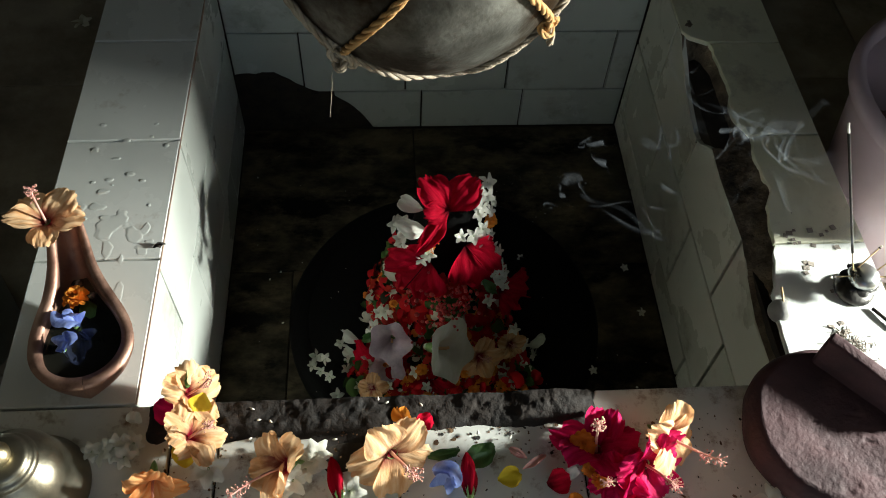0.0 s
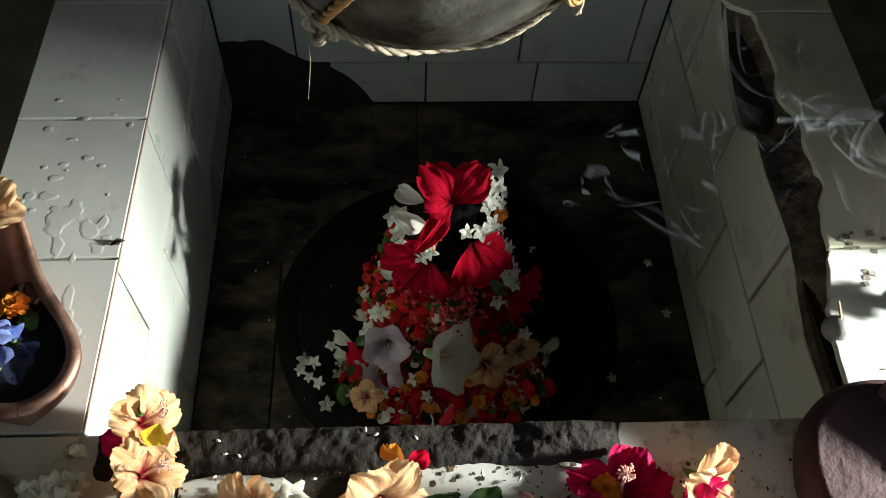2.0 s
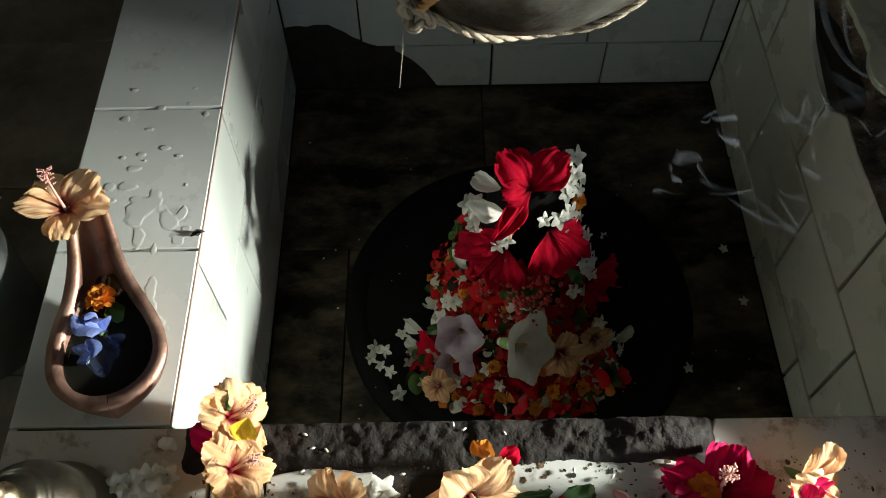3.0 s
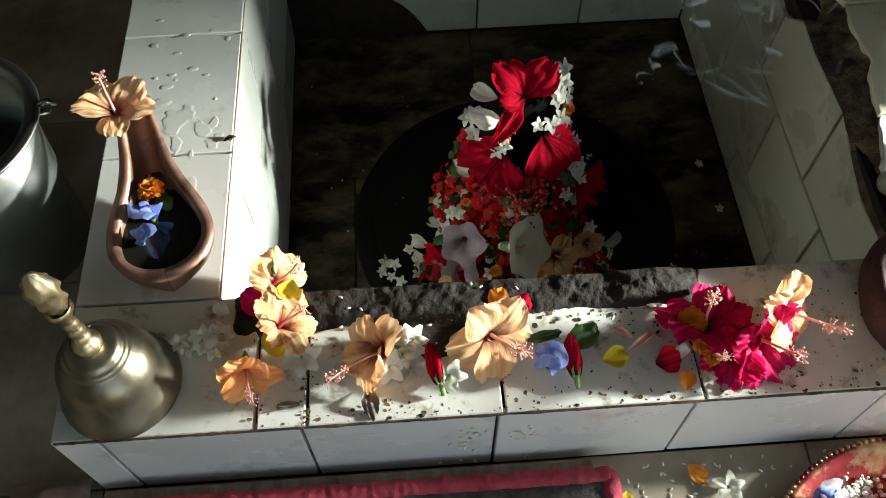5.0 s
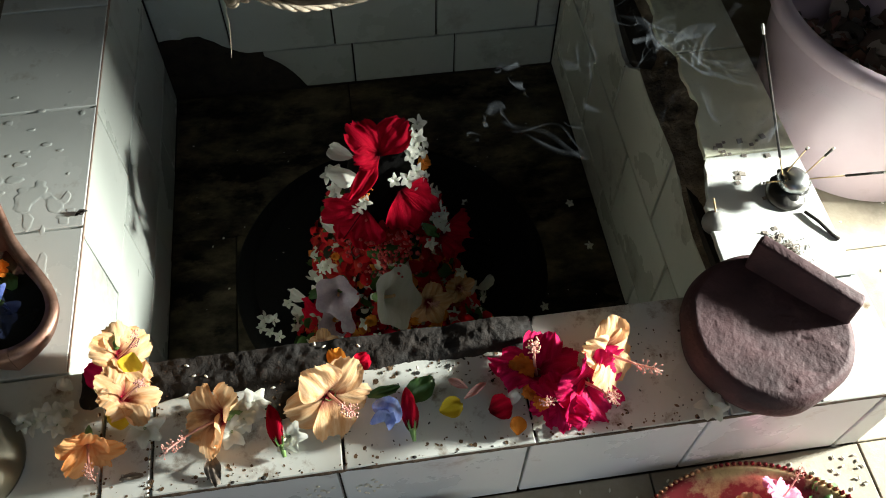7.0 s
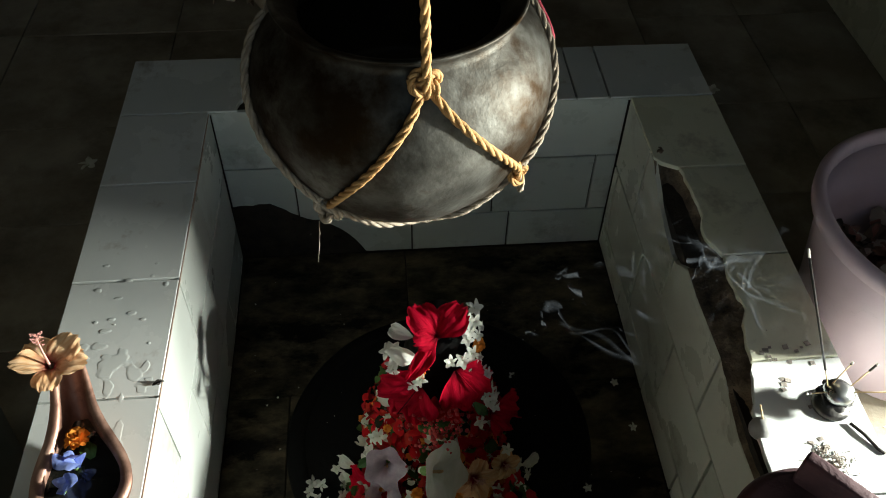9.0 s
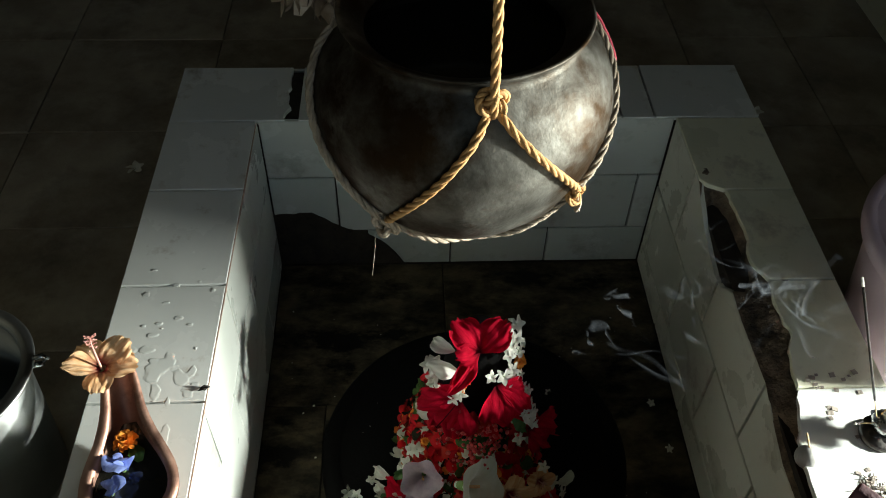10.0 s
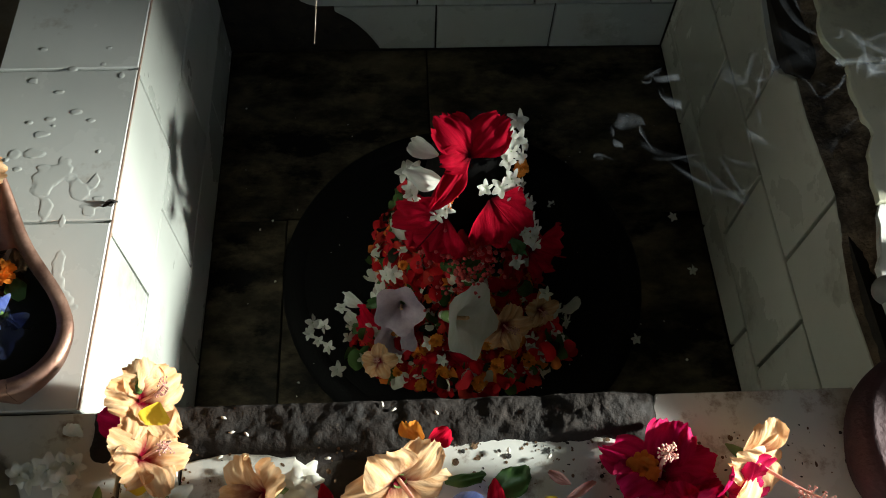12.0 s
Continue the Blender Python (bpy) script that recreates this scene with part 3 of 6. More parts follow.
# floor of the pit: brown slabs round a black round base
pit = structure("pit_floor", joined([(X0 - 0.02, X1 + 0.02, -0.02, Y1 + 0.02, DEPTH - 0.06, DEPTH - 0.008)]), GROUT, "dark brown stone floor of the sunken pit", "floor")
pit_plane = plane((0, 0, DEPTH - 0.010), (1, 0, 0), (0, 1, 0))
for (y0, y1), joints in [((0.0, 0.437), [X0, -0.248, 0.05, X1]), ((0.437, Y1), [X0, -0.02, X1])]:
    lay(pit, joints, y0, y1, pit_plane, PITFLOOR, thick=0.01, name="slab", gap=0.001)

# stone slabs of the room's floor
xs = [RX0 + 0.346 * i for i in range(4)] + [OX0] + [OX0 + 0.2683 * i for i in range(1, 4)] + [OX1, 0.81, RX1]
ys = [RY0 + 0.2745 * i for i in range(4)] + [OY0] + [OY0 + 0.27625 * i for i in range(1, 4)] + [OY1] + [OY1 + 0.3367 * i for i in range(1, 5)]
for y0, y1 in zip(ys, ys[1:]):
    for x0, x1 in zip(xs, xs[1:]):
        if x0 > OX0 - 0.01 and x1 < OX1 + 0.01 and y0 > OY0 - 0.01 and y1 < OY1 + 0.01:
            continue
        lay(floor, [x0, x1], y0, y1, plane((0, 0, GROUND - 0.012), (1, 0, 0), (0, 1, 0)), FLOOR, thick=0.012, name="slab", gap=0.0008)

# ---- the shrine stone ----
CX, CY = 0.015, 0.36
base = thing("stone_base", "low round base of oiled black stone in the pit", "stone base", m=pose(0.02, 0.33, DEPTH))
link("top", lathe([(0.0, 0.010), (0.18, 0.010), (0.24, 0.011)], 64, wobble=0.01), BLACK, base)
link("rim", lathe([(0.232, 0.008), (0.238, 0.0135), (0.25, 0.0145), (0.262, 0.012), (0.268, 0.006), (0.27, -0.004)], 64, wobble=0.01), BLACK, base)
stone = thing("shrine_stone", "rounded black shrine stone buried under offered flowers", "shrine stone", m=pose(CX, CY, DEPTH))
link("body", lathe([(0.10, 0.01), (0.085, 0.08), (0.065, 0.16), (0.052, 0.24), (0.044, 0.29), (0.03, 0.318), (0.0, 0.328)], 40), BLACK, stone)


def mound(theta, h, lift=0.0):
    """A place on the heap of flowers: degrees round it and height over the pit's floor."""
    r = 0.178 - 0.142 * min(1, h / 0.335) + lift
    a = radians(theta)
    return CX + r * math.cos(a), CY + r * math.sin(a), DEPTH + h


def petal_data(length, width, cup=0.3, ruffle=0.06, seed=0.0, nu=8, nv=8, base=0.15, lobes=4.0, tip=0.2, crumple=0.0):
    """One petal from the origin along x; it rises and then bends outwards."""
    verts, faces = [], []
    for i in range(nu):
        u = i / (nu - 1)
        w = width * (base * (1 - u) + math.sin(math.pi * min(1, u * 0.62 + 0.04)) ** 1.1)
        for j in range(nv):
            v = 2 * j / (nv - 1) - 1
            edge = noise.noise((v * 2.4 + seed * 3.1, u * 2.0, seed))
            x = length * (u - tip * v * v * u + 0.07 * edge * u * u)
            z = length * (cup * math.sin(min(1.0, u * 1.15) * math.pi * 0.62) - cup * 0.55 * u ** 3)
            z += length * ruffle * u * u * (math.sin(v * lobes + seed * 5) * abs(v) + 1.3 * edge) + length * 0.06 * (v * v) * u
            if crumple:
                fold = math.sin(v * 13 + seed * 3) * 0.5 + noise.noise((v * 7, seed, 1.5)) + 0.6 * noise.noise((v * 16, u * 3, seed))
                z += length * 0.05 * fold * u ** 1.5
                x += length * 0.10 * noise.noise((v * 10, seed * 2.2, 4.0)) * u ** 4
                z += length * crumple * u * (noise.noise((u * 3.2 + seed, v * 2.1, seed * 2)) + 0.5 * noise.noise((u * 7 + seed, v * 5, seed)))
                x += length * crumple * 0.5 * u * noise.noise((u * 3 + 9, v * 3.1 + seed, seed))
            verts.append((x, w * v * (1 + 0.12 * edge * u + crumple * 1.2 * u * noise.noise((seed, v * 1.5, u * 2))), z))
    for i in range(nu - 1):
        for j in range(nv - 1):
            a = i * nv + j
            faces.append((a, a + nv, a + nv + 1, a + 1))
    return verts, faces


def blob_data(r, m=None, n=6, k=4):
    prof = [(r * math.sin(math.pi * i / k) + 1e-5, -r * math.cos(math.pi * i / k)) for i in range(k + 1)]
    v, f = lathe_data(prof, n)
    return ([m @ Vector(p) for p in v] if m is not None else v), f


def petal_sheet(length, width, rise, curl, seed, nu=12, nv=25, flute=0.045, fray=0.10, limp=0.14, rolled=0.25):
    """A thin limp petal from the origin along x: it rises by an angle, curls back, and its far edge is fluted and frayed."""
    verts, faces = [], []
    cx = cz = 0.0
    step = length / (nu - 1)
    for i in range(nu):
        u = i / (nu - 1)
        phi = radians(rise + curl * u ** 1.2)
        if i:
            cx, cz = cx + step * math.cos(phi), cz + step * math.sin(phi)
        half = width * (0.10 + 0.90 * math.sin(math.pi * min(1.0, 0.02 + u * 0.66)) ** 1.3)
        for j in range(nv):
            v = 2 * j / (nv - 1) - 1
            ahead = -0.20 * v * v * u * length + fray * length * u ** 3 * (0.6 * noise.noise((v * 4 + seed, seed * 1.7, 0.4)) + 0.5 * noise.noise((v * 13, seed, 2.2)))
            lift = rolled * half * v * v * (1 - 0.8 * u) + length * flute * u ** 1.6 * (0.25 * math.cos(v * 12 + seed * 2) + 1.2 * noise.noise((v * 5, seed, u * 2)) + 0.5 * noise.noise((v * 15, seed, u * 3)))
            lift += limp * length * u * (1.3 * noise.noise((u * 1.7 + seed, v * 1.2, seed * 2)) + 0.5 * noise.noise((u * 4, v * 3 + seed, seed)))
            aside = half * v * (1 + 0.10 * noise.noise((seed, u * 3, v)))
            verts.append((cx + ahead * math.cos(phi) - lift * math.sin(phi), aside, cz + ahead * math.sin(phi) + lift * math.cos(phi)))
    for i in range(nu - 1):
        for j in range(nv - 1):
            k = i * nv + j
            faces.append((k, k + nv, k + nv + 1, k + 1))
    return verts, faces


def hibiscus(petals, label, cup=0.42, reach=1.35, crumple=0.22, ruffle=0.12, seed=1.0, size=0.05, pollen=STAMEN, stem=True, m=None, name="hibiscus", group="offered flowers", missing=()):
    """Five limp petals in a funnel; cup is how far they close."""
    rnd = random.Random(int(seed * 100))
    f = thing(name, label, "flower", group, m=m)
    for k in range(5):
        me = mesh_from(*petal_sheet(size * rnd.uniform(0.95, 1.15), size * rnd.uniform(0.40, 0.52), 82 * cup + rnd.uniform(-8, 10), -(70 * cup + rnd.uniform(0, 35)), seed + k * 1.7,
                                    flute=ruffle * 0.35, limp=crumple * 0.6), True)
        turn = pose(0, 0, 0, rnd.uniform(-9, 9), rnd.uniform(-10, 10), 72 * k + rnd.uniform(-10, 10))
        if k not in missing:
            link("petal", me, petals, f, m=turn)
    bend = rnd.uniform(-0.3, 0.3)
    path = smooth_path([(0, 0, 0), (size * 0.03, size * bend * 0.2, size * 0.5 * reach), (size * 0.08, size * bend * 0.7, size * 0.9 * reach), (size * 0.16, size * bend * 1.3, size * 1.25 * reach)], 6)
    col = link("stamen", mesh_from(*tube_data(path, size * 0.030, 7, [1.25 - 0.6 * i / len(path) for i in range(len(path))]), True), STAMEN, f)
    g = Geo()
    for k in range(34):
        p = path[rnd.randrange(int(len(path) * 0.58), len(path))]
        a, e = rnd.uniform(0, 6.28), rnd.uniform(0.08, 0.17) * size
        q = p + Vector((math.cos(a) * e, math.sin(a) * e, rnd.uniform(-0.02, 0.1) * size))
        g.add(*blob_data(size * 0.022, Matrix.Translation(q), 5, 3))
        g.add(*tube_data([p, q], size * 0.007, 4))
    link("anther", g.mesh(True), pollen, col)
    if stem:
        link("calyx", lathe([(size * 0.02, -size * 0.42), (size * 0.07, -size * 0.3), (size * 0.11, -size * 0.1), (size * 0.11, size * 0.05), (size * 0.12, size * 0.12)], 9), CALYX, f)
    return f


def jasmine(label, petals=WHITE, size=0.016, seed=1.0, m=None, n=5, name="jasmine", group="offered flowers", eye=YELLOW):
    rnd = random.Random(int(seed * 77))
    f = thing(name, label, "flower", group, m=m)
    for k in range(n):
        me = mesh_from(*petal_data(size, size * 0.30, 0.22, 0.05, seed + k, 5, 4, 0.25, tip=0.35), True)
        link("petal", me, petals, f, m=pose(0, 0, 0, rnd.uniform(5, 28), rnd.uniform(-18, 8), 360 / n * k + rnd.uniform(-8, 8)))
    link("tube", lathe([(size * 0.05, -size * 0.9), (size * 0.07, -size * 0.3), (size * 0.13, size * 0.02), (size * 0.04, size * 0.07)], 7), CALYX, f)
    return f


def trumpet(label, petals=WHITE, size=0.05, m=None, seed=2.0, name="trumpet_flower"):
    f = thing(name, label, "flower", "offered flowers", m=m)
    verts, faces = [], []
    prof = [(0.09, -0.62), (0.13, -0.32), (0.21, -0.06), (0.36, 0.16), (0.60, 0.31), (0.84, 0.32)]
    n = 30
    for k in range(n):
        a = 2 * math.pi * k / n
        for i, (r, z) in enumerate(prof):
            w = 1 + 0.10 * math.cos(5 * a) * (i / 5) ** 2 + 0.10 * noise.noise((math.cos(a) * 2, math.sin(a) * 2, seed))
            verts.append((r * w * size * math.cos(a), r * w * size * math.sin(a), (z + 0.06 * math.cos(5 * a + 1) * (i / 5) ** 2) * size))
    p = len(prof)
    for k in range(n):
        for i in range(p - 1):
            a, b = k * p + i, ((k + 1) % n) * p + i
            faces.append((a, b, b + 1, a + 1))
    link("corolla", mesh_from(verts, faces, True), petals, f)
    link("stamen", mesh_from(*tube_data([(0, 0, -size * 0.2), (0.002, 0, size * 0.12), (0.003, 0.001, size * 0.2)], size * 0.045, 6), True), POLLEN, f)
    link("calyx", lathe([(size * 0.05, -size * 0.62), (size * 0.13, -size * 0.5), (size * 0.16, -size * 0.25)], 8), CALYX, f)
    return f


def marigold(label, petals=ORANGE, size=0.022, m=None, seed=3.0, name="marigold"):
    rnd = random.Random(int(seed * 31))
    f = thing(name, label, "flower", "offered flowers", m=m)
    g = Geo()
    for ring, (count, tilt, ln) in enumerate([(13, 4, 1.0), (11, 24, 0.85), (9, 46, 0.7), (7, 68, 0.5)]):
        for k in range(count):
            mm = pose(0, 0, size * 0.06 * ring, 0, -tilt + rnd.uniform(-9, 9), 360 / count * k + rnd.uniform(-10, 10) + ring * 17)
            v, fc = petal_data(size * ln * rnd.uniform(0.85, 1.1), size * 0.24, 0.12, 0.16, seed + k + ring * 9, 4, 4, 0.35, tip=0.15)
            g.add(v, fc, mm)
    link("petal", g.mesh(True), petals, f)
    link("calyx", lathe([(size * 0.08, -size * 0.5), (size * 0.24, -size * 0.25), (size * 0.26, 0.0)], 8), CALYX, f)
    return f


def bud(label, petals=RED, size=0.04, m=None, seed=1.0, name="flower_bud"):
    f = thing(name, label, "flower", "offered flowers", m=m)
    verts, faces = [], []
    n, rows = 16, 9
    for i in range(rows):
        t = i / (rows - 1)
        r = size * 0.2 * (math.sin(math.pi * min(1, t * 0.86 + 0.12)) ** 0.8)
        for k in range(n):
            a = 2 * math.pi * k / n + t * 1.5
            w = 1 + 0.16 * math.cos(4 * (a - t * 1.5) + 0.6)
            verts.append((t * size, r * w * math.cos(a), r * w * math.sin(a)))
    for i in range(rows - 1):
        for k in range(n):
            a, b = i * n + k, i * n + (k + 1) % n
            faces.append((a, b, b + n, a + n))
    faces.append(tuple((rows - 1) * n + k for k in range(n)))
    link("petal", mesh_from(verts, faces, True), petals, f)
    g = Geo()
    for k in range(5):
        v, fc = petal_data(size * 0.34, size * 0.09, 0.05, 0.0, k, 4, 4, 0.4, tip=0.3)
        g.add(v, fc, pose(-size * 0.04, 0, 0, 72 * k, 0, 0) @ pose(0, 0, size * 0.07, 0, -12, 0))
    v, fc = tube_data([(-size * 0.28, 0, -size * 0.03), (-size * 0.1, 0, 0), (size * 0.03, 0, 0)], size * 0.06, 7, [0.7, 1.2, 1.6])
    g.add(v, fc)
    link("calyx", g.mesh(True), CALYX, f, "green calyx")
    return f


def pea(label, petals=BLUE, size=0.032, m=None, seed=1.0, name="pea_flower"):
    f = thing(name, label, "flower", "offered flowers", m=m)
    for k, (tilt, turn, s) in enumerate([(-30, 0, 1.0), (-62, 30, 0.8), (-58, -34, 0.75), (-75, 160, 0.5)]):
        link("petal", mesh_from(*petal_data(size * s, size * 0.55 * s, 0.45, 0.14, seed + k, 7, 7, 0.3), True), petals, f, m=pose(0, 0, 0, 0, tilt, turn))
    link("calyx", lathe([(size * 0.03, -size * 0.3), (size * 0.1, -size * 0.12), (size * 0.12, size * 0.05)], 7), CALYX, f)
    return f


def loose_petal(name, label, material, size, m, seed=0.0, width=0.45, cup=0.25, category="petal", group="loose petals"):
    if name in ("leaf", "dry_leaf", "dark_fleck"):
        data = petal_data(size, size * width * 0.85, cup * 1.3, 0.2, seed, 10, 12, 0.25, tip=0.3, crumple=0.16)
    else:
        data = petal_sheet(size, size * width, 110 * cup, -130 * cup, seed, 10, 17, 0.03, 0.10, 0.2, 0.5)
    ob = link(name, mesh_from(*data, True), material, m=m)
    return tagged(ob, label, category, group)


def spread(proto, places):
    """Copies of a flower; the first one takes the first place."""
    proto.matrix_basis = places[0]
    return [proto] + [copy_thing(proto, m) for m in places[1:]]


EYE = Vector((-0.05, -0.42, 0.85))


def on_mound(theta, h, scale=1.0, lift=0.012, spin=0.0, toward=0.45):
    x, y, z = mound(theta, h, lift)
    a = radians(theta)
    d = Vector((math.cos(a), math.sin(a), 0.5)).normalized() * (1 - toward) + Vector((-0.06, -0.6, 0.8)) * toward
    return facing(x, y, z, d, spin, scale)


# ---- flowers heaped on the shrine stone ----
R = random.Random(11)
g = Geo()
for k in range(1900):
    th, h = R.uniform(-190, 10), 0.19 * (1 - R.random() ** 0.6) + 0.004
    x, y, z = mound(th, h, R.uniform(-0.024, -0.007))
    x = CX - 0.005 + (x - CX) * 0.74
    a = radians(th)
    m = facing(x, y, z, (math.cos(a) + R.uniform(-.8, .8), math.sin(a) + R.uniform(-.8, .8), 0.6 + R.uniform(-.6, .6)), R.uniform(0, 360))
    s = R.uniform(0.010, 0.026)
    g.add(*petal_data(s, s * R.uniform(0.3, 0.6), 0.3, 0.2, k * 0.37, 5, 5, 0.3), m)
for k in range(700):
    th, r = radians(R.uniform(-138, -46)), 0.15 + 0.07 * R.random()
    m = facing(CX + r * math.cos(th), CY + r * math.sin(th), DEPTH + 0.014 + 0.022 * R.random() * (0.23 - r) / 0.08, (R.uniform(-.8, .8), R.uniform(-1.0, .4), 0.9), R.uniform(0, 360))
    s = R.uniform(0.010, 0.026)
    g.add(*petal_data(s, s * R.uniform(0.3, 0.6), 0.3, 0.2, k * 0.41, 5, 5, 0.3), m)
tagged(link("flower_heap", g.mesh(True), HEAP), "heap of mixed red, white and orange petals on the shrine stone", "petals", kind="stuff")



def laid(base, along_x, normal):
    """A petal's place: it starts at base, runs along one direction and faces another."""
    x = Vector(along_x).normalized()
    z = (Vector(normal) - x * Vector(normal).dot(x)).normalized()
    m = Matrix((x, z.cross(x), z)).transposed().to_4x4()
    return Matrix.Translation(base) @ m


# a scarlet hibiscus lying on its side on the crown: two broad lobes and one that hangs down
crown = thing("hibiscus", "scarlet hibiscus lying on its side on the crown of the heap", "flower", "offered flowers", m=Matrix.Translation((0.012, 0.318, -0.066)))
for dx, du, df, ln, wd, sd in [(-0.62, 0.80, 0.22, 0.058, 0.024, 2.2), (0.66, 0.72, 0.25, 0.056, 0.025, 5.9), (-0.66, -0.10, 0.40, 0.040, 0.016, 3.1), (-0.62, -0.78, 0.30, 0.074, 0.012, 7.7)]:
    d = Vector((dx, 0.78 * du - 0.62 * df, 0.62 * du + 0.78 * df))
    link("petal", mesh_from(*petal_sheet(ln * 1.08, wd * 1.1, 14, -36, sd, 16, 33, 0.05, 0.22, 0.22), True), RED, crown, m=laid((0, 0, 0), d, (-0.45 * dx, -0.62, 0.70)))
path = smooth_path([(0, 0, 0), (-0.010, -0.016, -0.006), (-0.020, -0.028, -0.022), (-0.026, -0.034, -0.044)], 6)
col = link("stamen", mesh_from(*tube_data(path, 0.0012, 7), True), RED, crown)
g = Geo()
for k in range(40):
    p = path[R.randrange(9, len(path))]
    q = p + Vector((R.uniform(-.007, .007), R.uniform(-.006, .002), R.uniform(-.007, .007)))
    g.add(*tube_data([p, q], 0.0004, 4))
    g.add(*blob_data(0.0013, Matrix.Translation(q), 5, 3))
link("anther", g.mesh(True), ORANGE, col)

# two wilted scarlet flowers below it, their petals lying flat down the slope
for label, (th, h), spans, sd in [("wilted scarlet hibiscus lying flat down the heap", (-113, 0.245), [(-0.95, -0.35, 0.060, 0.026), (-0.45, -0.9, 0.056, 0.026), (0.25, -1.0, 0.056, 0.026), (-0.9, 0.2, 0.034, 0.018)], 4.1),
                                  ("wilted scarlet hibiscus hanging beside the jasmine", (-72, 0.270), [(-0.15, -1.0, 0.060, 0.026), (0.5, -0.9, 0.066, 0.024), (0.7, -0.3, 0.040, 0.020)], 9.3),
                                  ("dark scarlet hibiscus drooping on the shaded slope", (-46, 0.172), [(0.9, -0.25, 0.052, 0.022), (0.75, -0.8, 0.056, 0.022), (0.1, -1.0, 0.048, 0.022)], 13.7),
                                  ("scarlet hibiscus at the foot of the heap", (-131, 0.030), [(-0.8, 0.2, 0.046, 0.022), (-0.5, -0.9, 0.048, 0.022), (0.5, -0.8, 0.046, 0.02)], 17.2),
                                  ("scarlet hibiscus at the foot of the heap", (-76, 0.012), [(-0.7, -0.6, 0.046, 0.02), (0.2, -1.0, 0.050, 0.022), (0.9, -0.2, 0.046, 0.022)], 25.3),
                                  ("scarlet hibiscus at the foot of the heap", (-100, 0.040), [(-0.7, -0.8, 0.046, 0.02), (0.1, -1.0, 0.056, 0.024), (0.8, -0.5, 0.046, 0.022)], 21.9)]:
    x, y, z = mound(th, h, 0.010)
    flower = thing("hibiscus", label, "flower", "offered flowers", m=Matrix.Translation((x, y, z)))
    a = radians(th)
    out = Vector((math.cos(a), math.sin(a), 0.42)).normalized()
    level = Vector((0, 0, 1)).cross(out).normalized()
    slope = out.cross(level)
    for n, (across, rising, ln, wd) in enumerate(spans):
        link("petal", mesh_from(*petal_sheet(ln * 1.15, wd * 1.2, 26, -44, sd + n * 1.9, flute=0.05, fray=0.14, limp=0.2), True), RED, flower, m=laid((0, 0, 0), level * across + slope * rising, out))
    tip = level * (spans[1][0] * 0.05) + slope * (spans[1][1] * 0.05) + out * 0.022
    link("stamen", mesh_from(*tube_data(smooth_path([(0, 0, 0), tip * 0.5 + out * 0.006, tip], 5), 0.0010, 6), True), RED, flower)

spread(jasmine("small white jasmine flower in the heap", size=0.017, seed=3),
       [on_mound(th, h, R.uniform(0.62, 0.95), 0.014, R.uniform(0, 360), R.uniform(0.2, 0.7)) for th, h in
        [(15, 0.312), (-9, 0.302), (-20, 0.322), (-30, 0.335), (-47, 0.312), (-78, 0.291), (-48, 0.287), (-44, 0.252), (-53, 0.273), (-45, 0.22), (-45, 0.191), (-59, 0.173), (-38, 0.196), (-36, 0.235), (-164, 0.262),
         (-150, 0.254), (-141, 0.239), (-125, 0.243), (-113, 0.26), (-158, 0.275), (-140, 0.122), (-136, 0.132), (-139, 0.096), (-129, 0.063), (-132, 0.005), (-87, 0.027), (-51, 0.022),
         (-45, 0.091), (-59, 0.035), (-40, 0.21), (-48, 0.205), (-42, 0.178), (-50, 0.24), (-40, 0.27), (-55, 0.26), (-62, 0.285), (-25, 0.30), (-38, 0.318), (-146, 0.25), (-133, 0.245), (-119, 0.25), (-140, 0.075), (-120, 0.012), (-108, 0.055), (-70, 0.012), (-42, 0.05)]])
spread(jasmine("white jasmine flower fallen on the base beside the heap", size=0.016, seed=5),
       [facing(x, y, DEPTH + R.uniform(0.018, 0.04), (R.uniform(-1, 1), R.uniform(-1.2, 0.2), 0.7), R.uniform(0, 360), R.uniform(0.6, 1.0)) for x, y in
        [(-0.2, 0.246), (-0.183, 0.241), (-0.149, 0.245), (-0.159, 0.269), (-0.164, 0.175), (-0.19, 0.215), (-0.175, 0.205), (-0.115, 0.235), (-0.15, 0.225), (-0.13, 0.19), (-0.205, 0.232), (0.13, 0.201), (0.16, 0.238),
         (0.15, 0.215), (0.165, 0.255), (0.06, 0.185), (-0.02, 0.18), (-0.08, 0.185)]])
spread(trumpet("pale white trumpet flower turned to the front of the heap", size=0.052), [facing(*mound(-94, 0.122, 0.032), (0.66, -0.42, 0.50), 20, 1.1)])
spread(trumpet("wilted lilac trumpet flower in the heap", LILAC, 0.042), [facing(*mound(-126, 0.092, 0.014), (-0.15, -0.66, 0.62), 0, 0.95), facing(*mound(-124, 0.045, 0.016), (0.1, -0.7, 0.6), 40, 0.85)])
